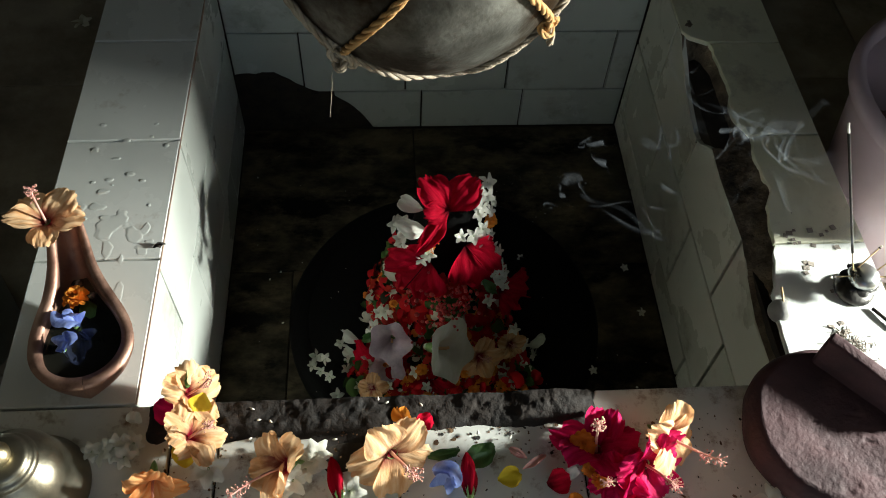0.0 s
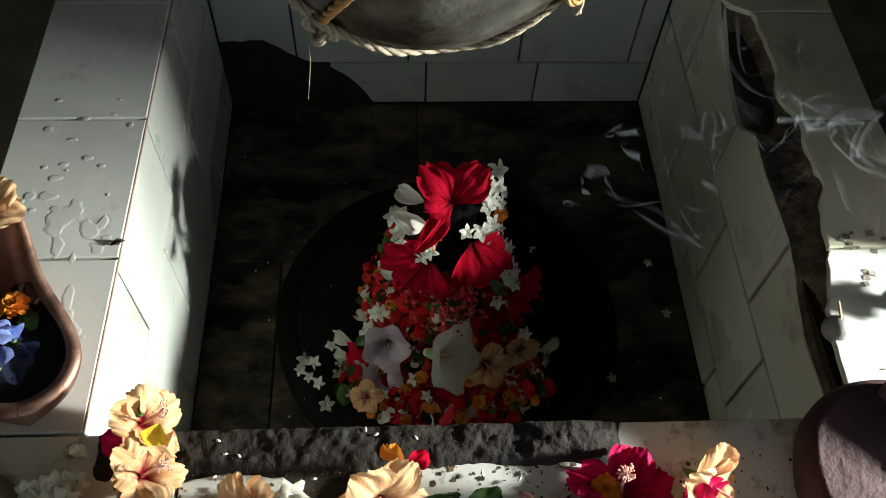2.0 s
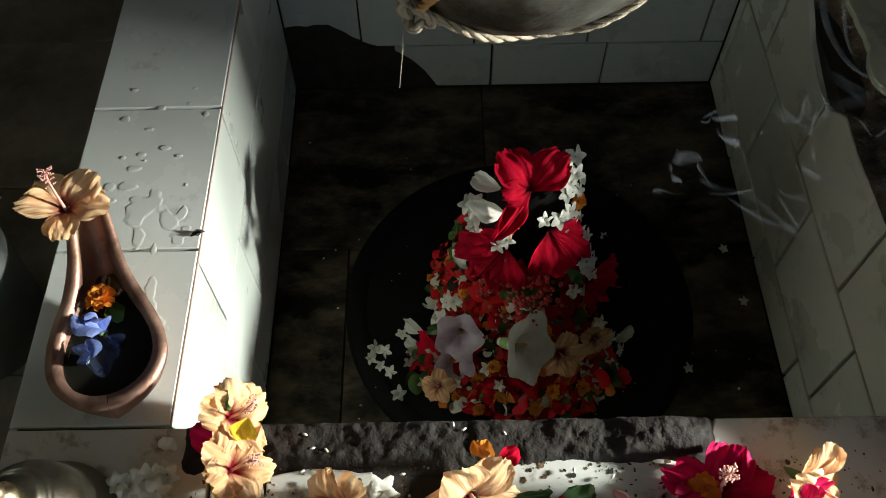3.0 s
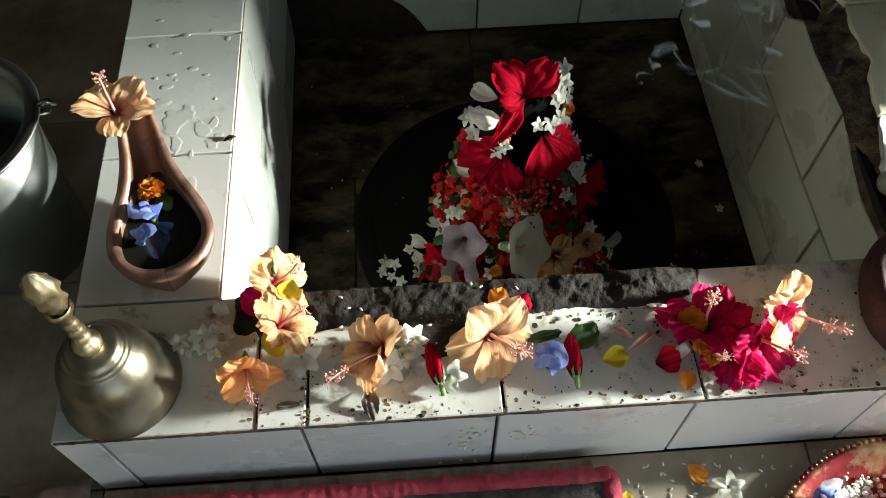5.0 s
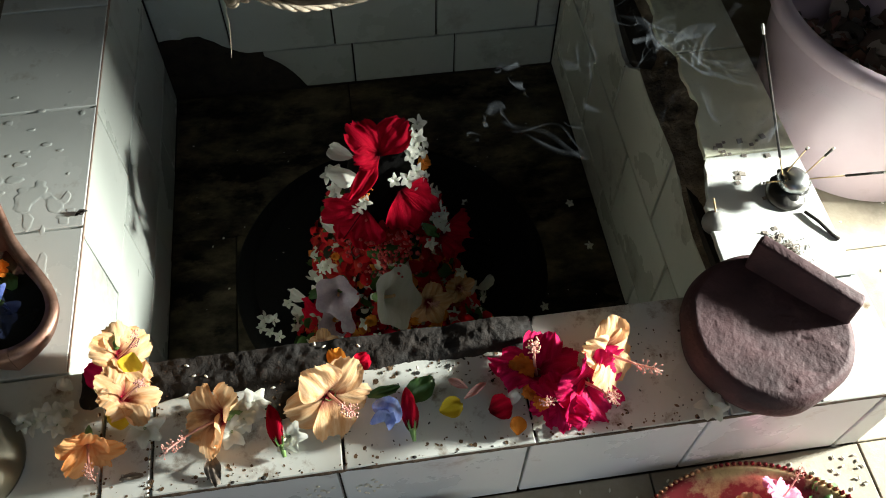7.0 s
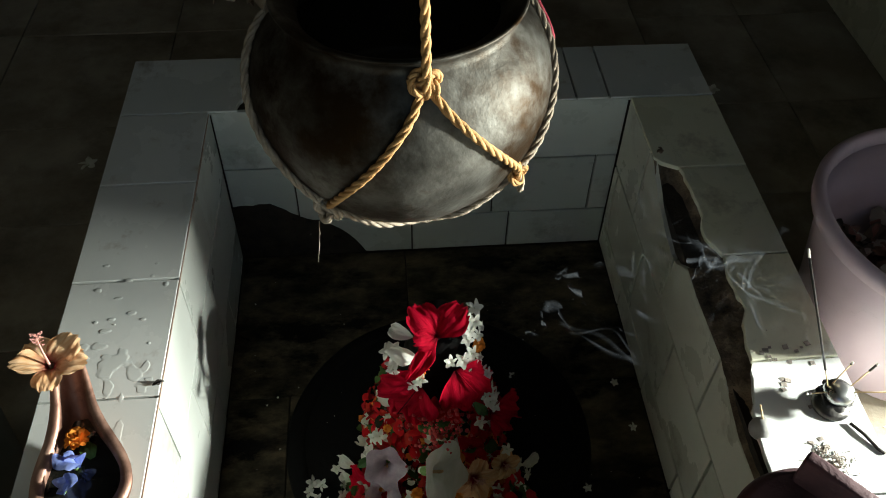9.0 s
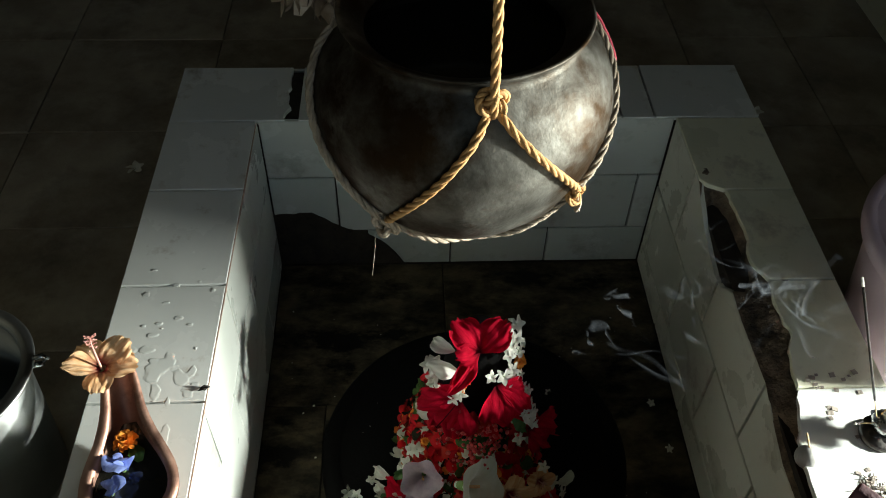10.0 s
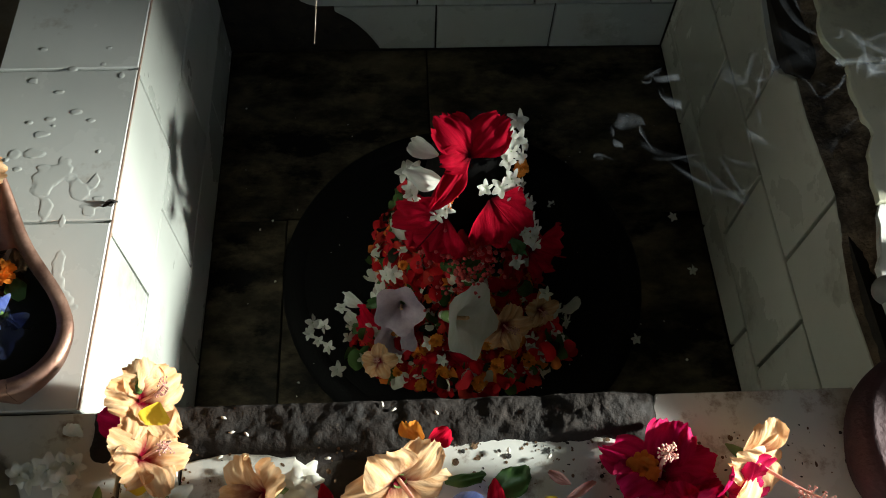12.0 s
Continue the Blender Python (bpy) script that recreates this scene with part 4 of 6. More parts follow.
spread(marigold("orange marigold in the heap", seed=4), [on_mound(-30, 0.285, 0.55, 0.012, 0), on_mound(-133, 0.151, 0.6, 0.010, 0), on_mound(-121, 0.022, 1.1, 0.012, 0), on_mound(-74, 0.024, 1.15, 0.014, 40), on_mound(-127, 0.045, 0.8, 0.010, 0),
                                                        on_mound(-80, 0.055, 0.9, 0.012, 0), facing(0.056, 0.172, DEPTH + 0.03, (0, -0.4, 0.8), 0, 1.1), facing(0.078, 0.193, DEPTH + 0.03, (0.2, -0.4, 0.8), 60, 1.0),
                                                        facing(-0.02, 0.165, DEPTH + 0.028, (0, -0.4, 0.8), 20, 0.9), on_mound(-105, 0.06, 0.9, 0.012, 20), on_mound(-66, 0.045, 1.0, 0.012, 70),
                                                        on_mound(-112, 0.03, 1.0, 0.014, 50), on_mound(-90, 0.015, 1.0, 0.016, 10)] + [facing(x, y, DEPTH + 0.026, (R.uniform(-.3, .3), -0.5, 0.8), R.uniform(0, 360), R.uniform(0.8, 1.1))
                                                        for x, y in [(-0.08, 0.17), (-0.05, 0.15), (0.03, 0.15), (0.1, 0.18), (-0.1, 0.205)]])
spread(hibiscus(PEACH, "faded peach hibiscus in the heap", 0.5, 0.9, 0.2, 0.16, seed=6, size=0.042, stem=False), [on_mound(-71, 0.072, 0.9, 0.006, 0), on_mound(-48, 0.055, 0.75, 0.0, 70), facing(-0.106, 0.185, DEPTH + 0.03, (-0.2, -0.5, 0.8), 30, 0.7)])
for th, h, s, mt, lab in [(-122, 0.285, 0.050, WHITE, "creamy white cupped petal"), (-140, 0.312, 0.040, WHITE, "creamy white cupped petal"), (-130, 0.205, 0.044, WHITE, "creamy white cupped petal"),
                          (-147, 0.035, 0.036, WHITE, "creamy white cupped petal"), (-143, 0.012, 0.034, WHITE, "creamy white cupped petal"), (-95, 0.006, 0.03, WHITE, "creamy white cupped petal"),
                          (-37, 0.025, 0.036, WHITE, "creamy white cupped petal"), (-118, 0.004, 0.032, LILAC, "bluish lilac petal")]:
    loose_petal("white_petal", lab + " in the heap", mt, s, on_mound(th, h, 1.0, 0.006, 175 if th < -90 else 10, 0.3), th, 0.32, 0.5)
for th, h in [(-60, 0.207), (-136, 0.085), (-140, 0.02)]:
    loose_petal("leaf", "small dark green leaf in the heap", LEAF, 0.03, on_mound(th, h, 1.0, 0.012, th), th, 0.3, 0.15, "leaf", "leaves")
g = Geo()
for k in range(120):
    th, h = R.gauss(-93, 14), R.gauss(0.185, 0.022)
    x, y, z = mound(th, h, R.uniform(0.012, 0.024))
    g.add(*blob_data(R.uniform(0.002, 0.0042), facing(x, y, z, (R.uniform(-1, 1), -1, R.uniform(0, 1)), 0) @ Matrix.Diagonal((1, 1, 0.6, 1)), 6, 4))
tagged(link("ixora_buds", g.mesh(True), mat("ixora_red", (0.42, 0.02, 0.025), (0.62, 0.09, 0.08), 60, 0.5, spread=0.3, island=True)), "cluster of tiny pinkish red ixora buds", "flower", kind="stuff")
g = Geo()
for k in range(60):
    x, y = R.uniform(X0 + 0.02, X1 - 0.02), R.uniform(0.03, Y1 - 0.02)
    inside = math.hypot(x - 0.02, y - 0.33) < 0.262
    if math.hypot(x - CX, y - CY) < 0.17:
        continue
    z = DEPTH + (0.0135 if inside else 0.0005)
    s = R.choice([0.0006, 0.0008, 0.001, 0.002])
    g.add(*petal_data(s * 2, s * 0.9, 0.3, 0.1, k, 3, 3, 0.5), facing(x, y, z, (R.uniform(-.4, .4), R.uniform(-.4, .4), 1), R.uniform(0, 360)))
tagged(link("fallen_bits", g.mesh(True), RICE), "pale rice grains and petal crumbs scattered over the pit floor", "crumbs", kind="stuff")
spread(jasmine("jasmine flower fallen on the pit floor", size=0.009, seed=8),
       [facing(x, y, DEPTH + 0.008, (0.2, -0.3, 1), s) for x, y, s in [(0.353, 0.42, 80), (0.366, 0.325, 200), (0.262, 0.215, 140), (0.165, 0.447, 30)]])

# ---- flowers along the front of the curb ----
spread(hibiscus(PEACH, "crumpled peach hibiscus lying on the tiled curb", 0.55, 1.1, 0.34, 0.2, seed=3.2, size=0.045),
       [facing(-0.300, -0.002, 0.024, (0.55, -0.1, 0.6), 30, 0.9), facing(-0.294, -0.050, 0.018, (0.55, 0.05, 0.65), 130, 1.0)])
hibiscus(PEACH, "drooping peach hibiscus lying on its side on the curb", 0.80, 1.3, 0.22, 0.16, seed=12.6, size=0.046, m=facing(-0.182, -0.086, 0.024, (-0.66, -0.32, 0.45), 20, 0.98))
hibiscus(PEACH, "shaded peach hibiscus lying beside the magenta flowers", 0.62, 1.25, 0.2, 0.14, seed=15.4, size=0.048, m=facing(0.214, -0.072, 0.036, (0.46, -0.62, 0.42), 60, 1.0))
hibiscus(PEACH, "wide open peach hibiscus with a dark crimson throat on the curb", 0.42, 1.3, 0.2, 0.14, seed=4.4, size=0.056, m=facing(-0.078, -0.076, 0.026, (0.32, -0.62, 0.55), 36, 0.95))
hibiscus(PEACH, "peach hibiscus balanced on the spout of the copper vessel", 0.52, 1.0, 0.2, 0.16, seed=8.1, size=0.046, m=facing(-0.470, 0.194, 0.084, (0.02, -0.05, 1), 40, 0.98))
hibiscus(APRICOT, "bright orange flower lying on the curb beside the bell", 0.92, 1.0, 0.2, 0.12, seed=5.1, size=0.052, m=facing(-0.325, -0.088, 0.018, (0.10, -0.75, 0.22), 60, 0.82), name="orange_flower")
spread(hibiscus(MAGENTA, "deep magenta hibiscus with ruffled petals on the curb", 0.45, 1.15, 0.34, 0.26, seed=7.3, size=0.052),
       [facing(0.146, -0.080, 0.010, (-0.15, 0.25, 0.95), 0, 0.95), facing(0.165, -0.110, 0.010, (-0.25, -0.4, 0.85), 140, 0.72), facing(0.190, -0.098, 0.022, (0.36, -0.62, 0.6), 70, 1.0)])
spread(marigold("loose orange marigold head on the curb", ORANGE, 0.02, seed=6), [facing(0.130, -0.074, 0.024, (-0.3, -0.5, 0.8), 0, 0.75), facing(0.133, -0.100, 0.018, (0.3, -0.4, 0.8), 50, 0.7), facing(0.143, -0.112, 0.014, (0.3, -0.4, 0.8), 110, 0.7)])
loose_petal("marigold_petal", "single orange petal on the curb", ORANGE, 0.02, facing(0.113, -0.142, 0.006, (0, -0.3, 1), 80), 1.0)
loose_petal("marigold_petal", "single orange petal on the curb", ORANGE, 0.018, facing(0.118, -0.082, 0.008, (0.2, -0.3, 1), 10), 2.0)
loose_petal("orange_petal", "upright orange petal against the broken edge", ORANGE, 0.034, facing(-0.062, -0.04, 0.012, (-0.3, -0.9, 0.4), 100), 3.0, 0.35)
loose_petal("red_petal", "small red petal beside the broken edge", RED, 0.026, facing(-0.052, -0.045, 0.012, (0.2, -0.7, 0.6), 30), 4.0)
bud("closed scarlet hibiscus bud with a green calyx on the curb", RED, 0.045, pose(0.005, -0.122, 0.011, 0, -10, 92), name="flower_bud")
bud("closed scarlet hibiscus bud beside white petals on the curb", RED, 0.045, pose(-0.131, -0.120, 0.011, 0, -10, 103), name="flower_bud")
pea("pale blue pea flower on the curb", BLUE, 0.03, facing(-0.02, -0.108, 0.008, (-0.2, -0.2, 1), 100))
spread(jasmine("white jasmine blossom on the curb", size=0.019, seed=4, n=6),
       [facing(x, y, 0.012, (R.uniform(-.4, .4), R.uniform(-.6, .1), 1), R.uniform(0, 360), s) for x, y, s in
        [(-0.162, -0.078, 1.1), (-0.158, -0.07, 0.9), (-0.168, -0.086, 0.8), (-0.122, -0.112, 0.95), (-0.181, -0.098, 0.95), (-0.27, -0.082, 1.1), (-0.383, -0.06, 0.8), (-0.372, -0.055, 0.8),
         (-0.36, -0.065, 0.7), (-0.395, -0.058, 0.6), (0.322, -0.142, 0.95), (-0.352, -0.05, 0.7), (0.136, -0.134, 0.45)]])
loose_petal("white_petal", "thick white petal standing on the curb", WHITE, 0.022, facing(-0.356, -0.024, 0.006, (0.1, -0.9, 0.5), 80), 5, 0.4, 0.4)
loose_petal("white_petal", "thick white petal standing on the curb", WHITE, 0.02, facing(-0.358, -0.05, 0.005, (-0.1, -0.8, 0.5), 95), 6, 0.35, 0.3)
loose_petal("white_petal", "small white petal on the curb", WHITE, 0.018, facing(0.112, -0.108, 0.006, (0.2, -0.6, 0.8), 60), 7)
loose_petal("yellow_petal", "yellow petal on the curb", YELLOW, 0.026, facing(0.036, -0.104, 0.006, (0, -0.4, 1), 10), 7)
loose_petal("yellow_petal", "yellow petal tucked in the peach hibiscus", YELLOW, 0.022, facing(-0.275, -0.012, 0.05, (0, -0.8, 0.6), 250), 8, 0.6)
loose_petal("yellow_petal", "shaded yellow petal on the curb", YELLOW, 0.028, facing(-0.312, -0.062, 0.006, (0, -0.5, 1), 10), 9, 0.6)
loose_petal("magenta_petal", "magenta petal under the peach hibiscus", MAGENTA, 0.034, facing(-0.302, -0.022, 0.014, (-0.2, -0.7, 0.6), 160), 9, 0.5)
loose_petal("red_petal", "folded red petal on the curb", RED, 0.026, facing(0.088, -0.112, 0.008, (0, -0.6, 0.7), 20), 2.5, 0.6)
loose_petal("red_petal", "thin dry red petal on the curb", STAMEN, 0.03, facing(0.064, -0.094, 0.006, (0, -0.4, 1), 30), 3.5, 0.14)
loose_petal("red_petal", "thin dry red petal on the curb", STAMEN, 0.024, facing(0.07, -0.082, 0.006, (0, -0.4, 1), 150), 4.5, 0.2)
loose_petal("leaf", "green leaf behind the bud on the curb", LEAF, 0.04, facing(0.0, -0.086, 0.006, (0.1, -0.5, 0.9), 20), 1, 0.35, 0.15, "leaf", "leaves")
loose_petal("leaf", "green leaf behind the hibiscus on the curb", LEAF, 0.036, facing(-0.038, -0.076, 0.006, (0, -0.5, 0.9), 10), 2, 0.2, 0.15, "leaf", "leaves")
loose_petal("leaf", "green leaf tucked in the peach hibiscus", LEAF, 0.024, facing(-0.30, 0.02, 0.05, (-0.3, -0.6, 0.7), 300), 2, 0.3, 0.15, "leaf", "leaves")
loose_petal("dry_leaf", "dry brown leaf stuck to the curb", WOOD, 0.024, facing(-0.272, -0.128, 0.002, (0, 0, 1), 5), 2, 0.2, 0.05, "leaf", "leaves")
loose_petal("dry_leaf", "shrivelled brown petal hanging at the curb's edge", WOOD, 0.032, facing(-0.204, -0.118, 0.004, (0, -0.2, 1), 280), 3, 0.3, 0.2, "leaf", "leaves")

g = Geo()
for k in range(150):
    x, y = R.uniform(-0.3, 0.38), -0.15 + 0.11 * R.random() ** 1.3
    s = R.uniform(0.0005, 0.0015)
    g.add(*blob_data(s * 0.7, pose(x, y, s * 0.2, 0, 0, R.uniform(0, 180)) @ Matrix.Diagonal((R.uniform(1, 3.0), 1, 0.4, 1)), 6, 3))
for k in range(14):
    x = R.uniform(-0.2, 0.5)
    s = R.uniform(0.0008, 0.0024)
    g.add(*blob_data(s, pose(x, OY0 + 0.004, 0.0, 0, 0, 0) @ Matrix.Diagonal((1.5, 1, 0.7, 1)), 7, 4))
for k in range(34):
    x, y = R.uniform(-0.03, 0.34), -0.036 - abs(R.gauss(0, 0.016))
    s = R.uniform(0.0005, 0.0026)
    g.add(*petal_data(s * 2, s * R.uniform(0.5, 1.1), 0.06, 0.1, k * 1.3, 4, 5, 0.6), pose(x, y, 0.0008, 0, 0, R.uniform(0, 360)))
tagged(link("dirt_crumbs", g.mesh(True), CHAR), "black soot crumbs and dirt on the white curb tiles", "dirt", kind="stuff")
g = Geo()
for k in range(420):
    x = R.uniform(-0.31, 0.33)
    y = R.choice([OY0 + abs(R.gauss(0, 0.012)) + 0.003, -0.04 - abs(R.gauss(0, 0.02)), R.choice([-0.316, -0.265, -0.069, 0.133])])
    if y in (-0.316, -0.265, -0.069, 0.133):
        x, y = y + R.gauss(0, 0.004), R.uniform(OY0 + 0.004, -0.05)
    s = R.uniform(0.0004, 0.0016) * R.choice([1, 1, 1, 1.8])
    g.add(*petal_data(s * 2, s * R.uniform(0.3, 1.0), 0.04, 0.08, k * 1.7, 5, 6, 0.5), pose(x, y, 0.0004, 0, 0, R.uniform(0, 360)))
tagged(link("brown_smears", g.mesh(True), mat("dried_brown_dirt", (0.07, 0.035, 0.015), (0.20, 0.12, 0.06), 90, 0.9, bump=0.6, fine=300)), "dried brown dirt along the joints of the curb", "dirt", kind="stuff")
g = Geo()
for k in range(150):
    if k < 14:
        x, y, z = R.uniform(-0.34, 0.16), R.uniform(-0.06, -0.004), 0.006
    elif k < 110:
        x, y, z = R.uniform(0.05, 0.55), OY0 - 0.01 - abs(R.gauss(0, 0.04)), GROUND + 0.001
    else:
        x, y, z = R.uniform(0.58, 0.8), R.uniform(-0.1, 0.25), GROUND + 0.001
    g.add(*blob_data(0.0014, facing(x, y, z, (0, 0, 1), R.uniform(0, 180)) @ Matrix.Diagonal((2.2, 1, 0.8, 1)), 6, 4))
for k in range(40):
    x = R.choice([R.gauss(-0.105, 0.012), R.gauss(-0.045, 0.006)])
    g.add(*blob_data(0.0014, facing(x, OY0 - 0.0012, R.uniform(-0.145, -0.03), (0, -1, 0), R.uniform(0, 180)) @ Matrix.Diagonal((2.0, 1, 0.7, 1)), 6, 4))
tagged(link("rice_grains", g.mesh(True), RICE), "loose rice grains on curb, riser and floor", "rice", kind="stuff")

# ---- water spilt on the left curb ----


def water_film(blobs, x0, x1, y0, y1, step=0.0011):
    """A thin film of water with a ragged outline round the given drops."""
    nx, ny = int((x1 - x0) / step), int((y1 - y0) / step)
    verts, faces, index = [], [], {}
    field = {}
    for i in range(nx + 1):
        for k in range(ny + 1):
            x, y = x0 + i * step, y0 + k * step
            n1, n2 = noise.noise((x * 60, y * 60, 2.0)), noise.noise((x * 150, y * 150, 5.0))
            f = -0.42 + 0.45 * n1 + 0.22 * n2
            for bx, by, rx, ry in blobs:
                q = ((x - bx) / rx) ** 2 + ((y - by) / ry) ** 2
                if q < 6:
                    f += math.exp(-q)
            field[i, k] = f

    def vert(i, k):
        if (i, k) not in index:
            f = field[i, k]
            index[i, k] = len(verts)
            verts.append((x0 + i * step, y0 + k * step, -0.0004 + 0.0011 * min(1.0, max(0.0, f + 0.1) / 0.3) ** 0.5))
        return index[i, k]

    for i in range(nx):
        for k in range(ny):
            if max(field[i, k], field[i + 1, k], field[i, k + 1], field[i + 1, k + 1]) > 0:
                faces.append((vert(i, k), vert(i + 1, k), vert(i + 1, k + 1), vert(i, k + 1)))
    return verts, faces


g = Geo()
drops = [(-0.404, 0.135, 0.008, 0.03), (-0.398, 0.105, 0.016, 0.016), (-0.437, 0.245, 0.013, 0.018), (-0.42, 0.262, 0.010, 0.014), (-0.452, 0.285, 0.014, 0.006), (-0.4, 0.235, 0.009, 0.016),
         (-0.43, 0.215, 0.007, 0.012), (-0.45, 0.31, 0.010, 0.005), (-0.385, 0.25, 0.005, 0.012), (-0.41, 0.2, 0.004, 0.012), (-0.378, 0.218, 0.009, 0.005), (-0.475, 0.285, 0.006, 0.006)]
for k in range(20):
    s = R.uniform(0.002, 0.004)
    drops.append((R.uniform(-0.505, -0.375), R.uniform(0.17, 0.47), s * R.uniform(0.8, 1.8), s))
g.add(*water_film(drops, -0.512, -0.366, 0.08, 0.48))
tagged(link("spilt_water", g.mesh(True), WATER), "clear water drops spilt on the white tiles", "water", kind="stuff")
loose_petal("dark_fleck", "black fleck of soot on the tile edge", CHAR, 0.016, facing(-0.372, 0.215, 0.002, (0, 0, 1), 200), 2, 0.2, 0.1, "dirt", "")

# ---- copper vessel ----


def copper_vessel():
    v = thing("copper_vessel", "teardrop copper offering vessel with dark water on the curb", "vessel", m=pose(-0.406, 0.0, 0.0, 0, 0, 13))
    L = 0.215
    n, rows = 34, 0
    neck = along([(0.26, 0.057), (0.31, 0.0562), (0.36, 0.054), (0.42, 0.0495), (0.48, 0.044), (0.54, 0.0382), (0.6, 0.033), (0.66, 0.0288), (0.72, 0.0258), (0.84, 0.0225), (0.94, 0.019), (1.0, 0.012)])

    def half(s):
        return neck(s) if s > 0.26 else max(0.0003, 0.057 * math.sqrt(max(0.0, 1 - ((0.26 - s) / 0.26) ** 2)))

    top = along([(0.0, 0.040), (0.3, 0.040), (0.55, 0.050), (0.8, 0.072), (1.0, 0.094)])
    low = along([(0.0, 0.012), (0.1, 0.002), (0.45, 0.0), (0.7, 0.022), (1.0, 0.072)])
    sections = 44
    g = Geo()
    ring = 18
    verts = []
    for i in range(sections + 1):
        s = (i / sections) ** 1.7
        w, t, b = half(s), top(s), low(s)
        y = 0.004 + s * L
        sec = []
        for k in range(ring):                      # outside, from one lip round the belly to the other
            a = math.pi * k / (ring - 1)
            sec.append((-w * math.cos(a) * (1.0 - 0.10 * math.sin(a)), y, t - (t - b) * math.sin(a) ** 0.75))
        lip = 0.013 if s < 0.55 else 0.013 - 0.007 * (s - 0.55) / 0.45
        wi = max(w - lip, 0.001) if s > 0.26 else w * (1 - lip / 0.057)
        yi = y + lip * max(0.0, 1 - s / 0.26)
        for k in range(ring):                      # inside, back again
            a = math.pi * (1 - k / (ring - 1))
            sec.append((-wi * math.cos(a), yi, t + 0.001 - (t - b - 0.004) * math.sin(a) ** 0.75))
        verts.append(sec)
    flat = [p for sec in verts for p in sec]
    m = 2 * ring
    faces = [(i * m + k, i * m + (k + 1) % m, (i + 1) * m + (k + 1) % m, (i + 1) * m + k) for i in range(sections) for k in range(m)]
    link("body", mesh_from(flat, faces, True), COPPER, v)
    ws, level = [], 0.031
    for i in range(1, 24):
        s = i / 24 * 0.72
        ws.append((max(half(s) - 0.012, 0.001), 0.006 + s * L))
    poly = [(w, y, level) for w, y in ws] + [(-w, y, level) for w, y in reversed(ws)]
    link("water", mesh_from(poly, [tuple(range(len(poly)))]), DARKWATER, v, "dark offering water")
    return v


copper_vessel()
pea("blue pea flower floating in the copper vessel", BLUE, 0.03, facing(-0.432, 0.085, 0.036, (0, 0.2, 1), 60))
pea("drowned blue pea flower in the copper vessel", BLUE, 0.024, facing(-0.44, 0.055, 0.032, (0, 0.2, 1), 200))
marigold("orange marigold in the neck of the copper vessel", ORANGE, 0.016, facing(-0.436, 0.118, 0.042, (0, 0, 1), 0), seed=9)
loose_petal("leaf", "green leaf floating in the copper vessel", LEAF, 0.026, facing(-0.415, 0.095, 0.034, (0, 0, 1), 300), 3, 0.4, 0.1, "leaf", "leaves")

# ---- bell ----
bell = thing("hand_bell", "aged brass hand bell with an ornate handle on the curb", "bell", m=pose(-0.452, -0.094, 0.0, 0, 0, 0))
link("body", lathe([(0.053, 0.001), (0.0575, 0.0), (0.0605, 0.003), (0.060, 0.007), (0.0555, 0.016), (0.0515, 0.028), (0.049, 0.042), (0.0465, 0.055), (0.041, 0.067), (0.033, 0.075),
                    (0.0315, 0.077), (0.032, 0.080), (0.029, 0.083), (0.026, 0.084), (0.0265, 0.087), (0.022, 0.090), (0.014, 0.092), (0.0, 0.093)], 56), BRASS, bell)
link("handle", lathe([(r * 0.95, 0.09 + (z - 0.09) * 1.16) for r, z in [(0.010, 0.090), (0.0135, 0.094), (0.0145, 0.099), (0.011, 0.104), (0.008, 0.106), (0.0095, 0.110), (0.0075, 0.113), (0.0065, 0.116), (0.0088, 0.120), (0.0065, 0.124),
                      (0.006, 0.127), (0.0082, 0.131), (0.006, 0.135), (0.0056, 0.138), (0.0076, 0.142), (0.0062, 0.147), (0.0105, 0.151), (0.0135, 0.153), (0.0115, 0.157)]], 22), BRASS_OLD, bell, "beaded bright brass handle")
verts, faces = lathe_data([(r * 0.80, 0.09 + (z - 0.09) * 1.16) for r, z in [(0.0105, 0.156), (0.015, 0.163), (0.0175, 0.171), (0.0165, 0.178), (0.0185, 0.184), (0.0150, 0.192), (0.0105, 0.199), (0.005, 0.204), (0.0, 0.206)]], 28)
verts = [(x * (1 + 0.16 * math.cos(6 * math.atan2(y, x) + z * 300)), y * (1 + 0.16 * math.cos(6 * math.atan2(y, x) + z * 300)) * 0.8, z) for x, y, z in verts]
link("finial", mesh_from(verts, faces, True), BRASS_OLD, bell, "carved brass finial")

# ---- grinding stone ----
disc = thing("grinding_stone", "round maroon sandstone grinding disc on the curb", "grinding stone", m=pose(0.404, -0.072, 0.0, 0, 0, 20))
verts, faces = lathe_data([(0.0, 0.0), (0.080, 0.0), (0.089, 0.006), (0.092, 0.018), (0.0925, 0.030), (0.089, 0.039), (0.082, 0.0425)] + [(0.080 - 0.002 * k, 0.0424 - 0.00008 * k) for k in range(39)] + [(0.0, 0.039)], 160, wobble=0.05)


def stone_face(x, y):
    """Uneven worn face with short chisel scars along one direction."""
    h = 0.0012 * noise.noise((x * 30, y * 30, 0.4)) + 0.0003 * noise.noise((x * 120, y * 120, 3.0))
    for sx, sy, ln in SCARS:
        a, b = (x - sx) * 0.82 - (y - sy) * 0.57, (x - sx) * 0.57 + (y - sy) * 0.82
        h -= 0.0015 * math.exp(-(a / ln) ** 2 - (b / 0.0022) ** 2)
    return h


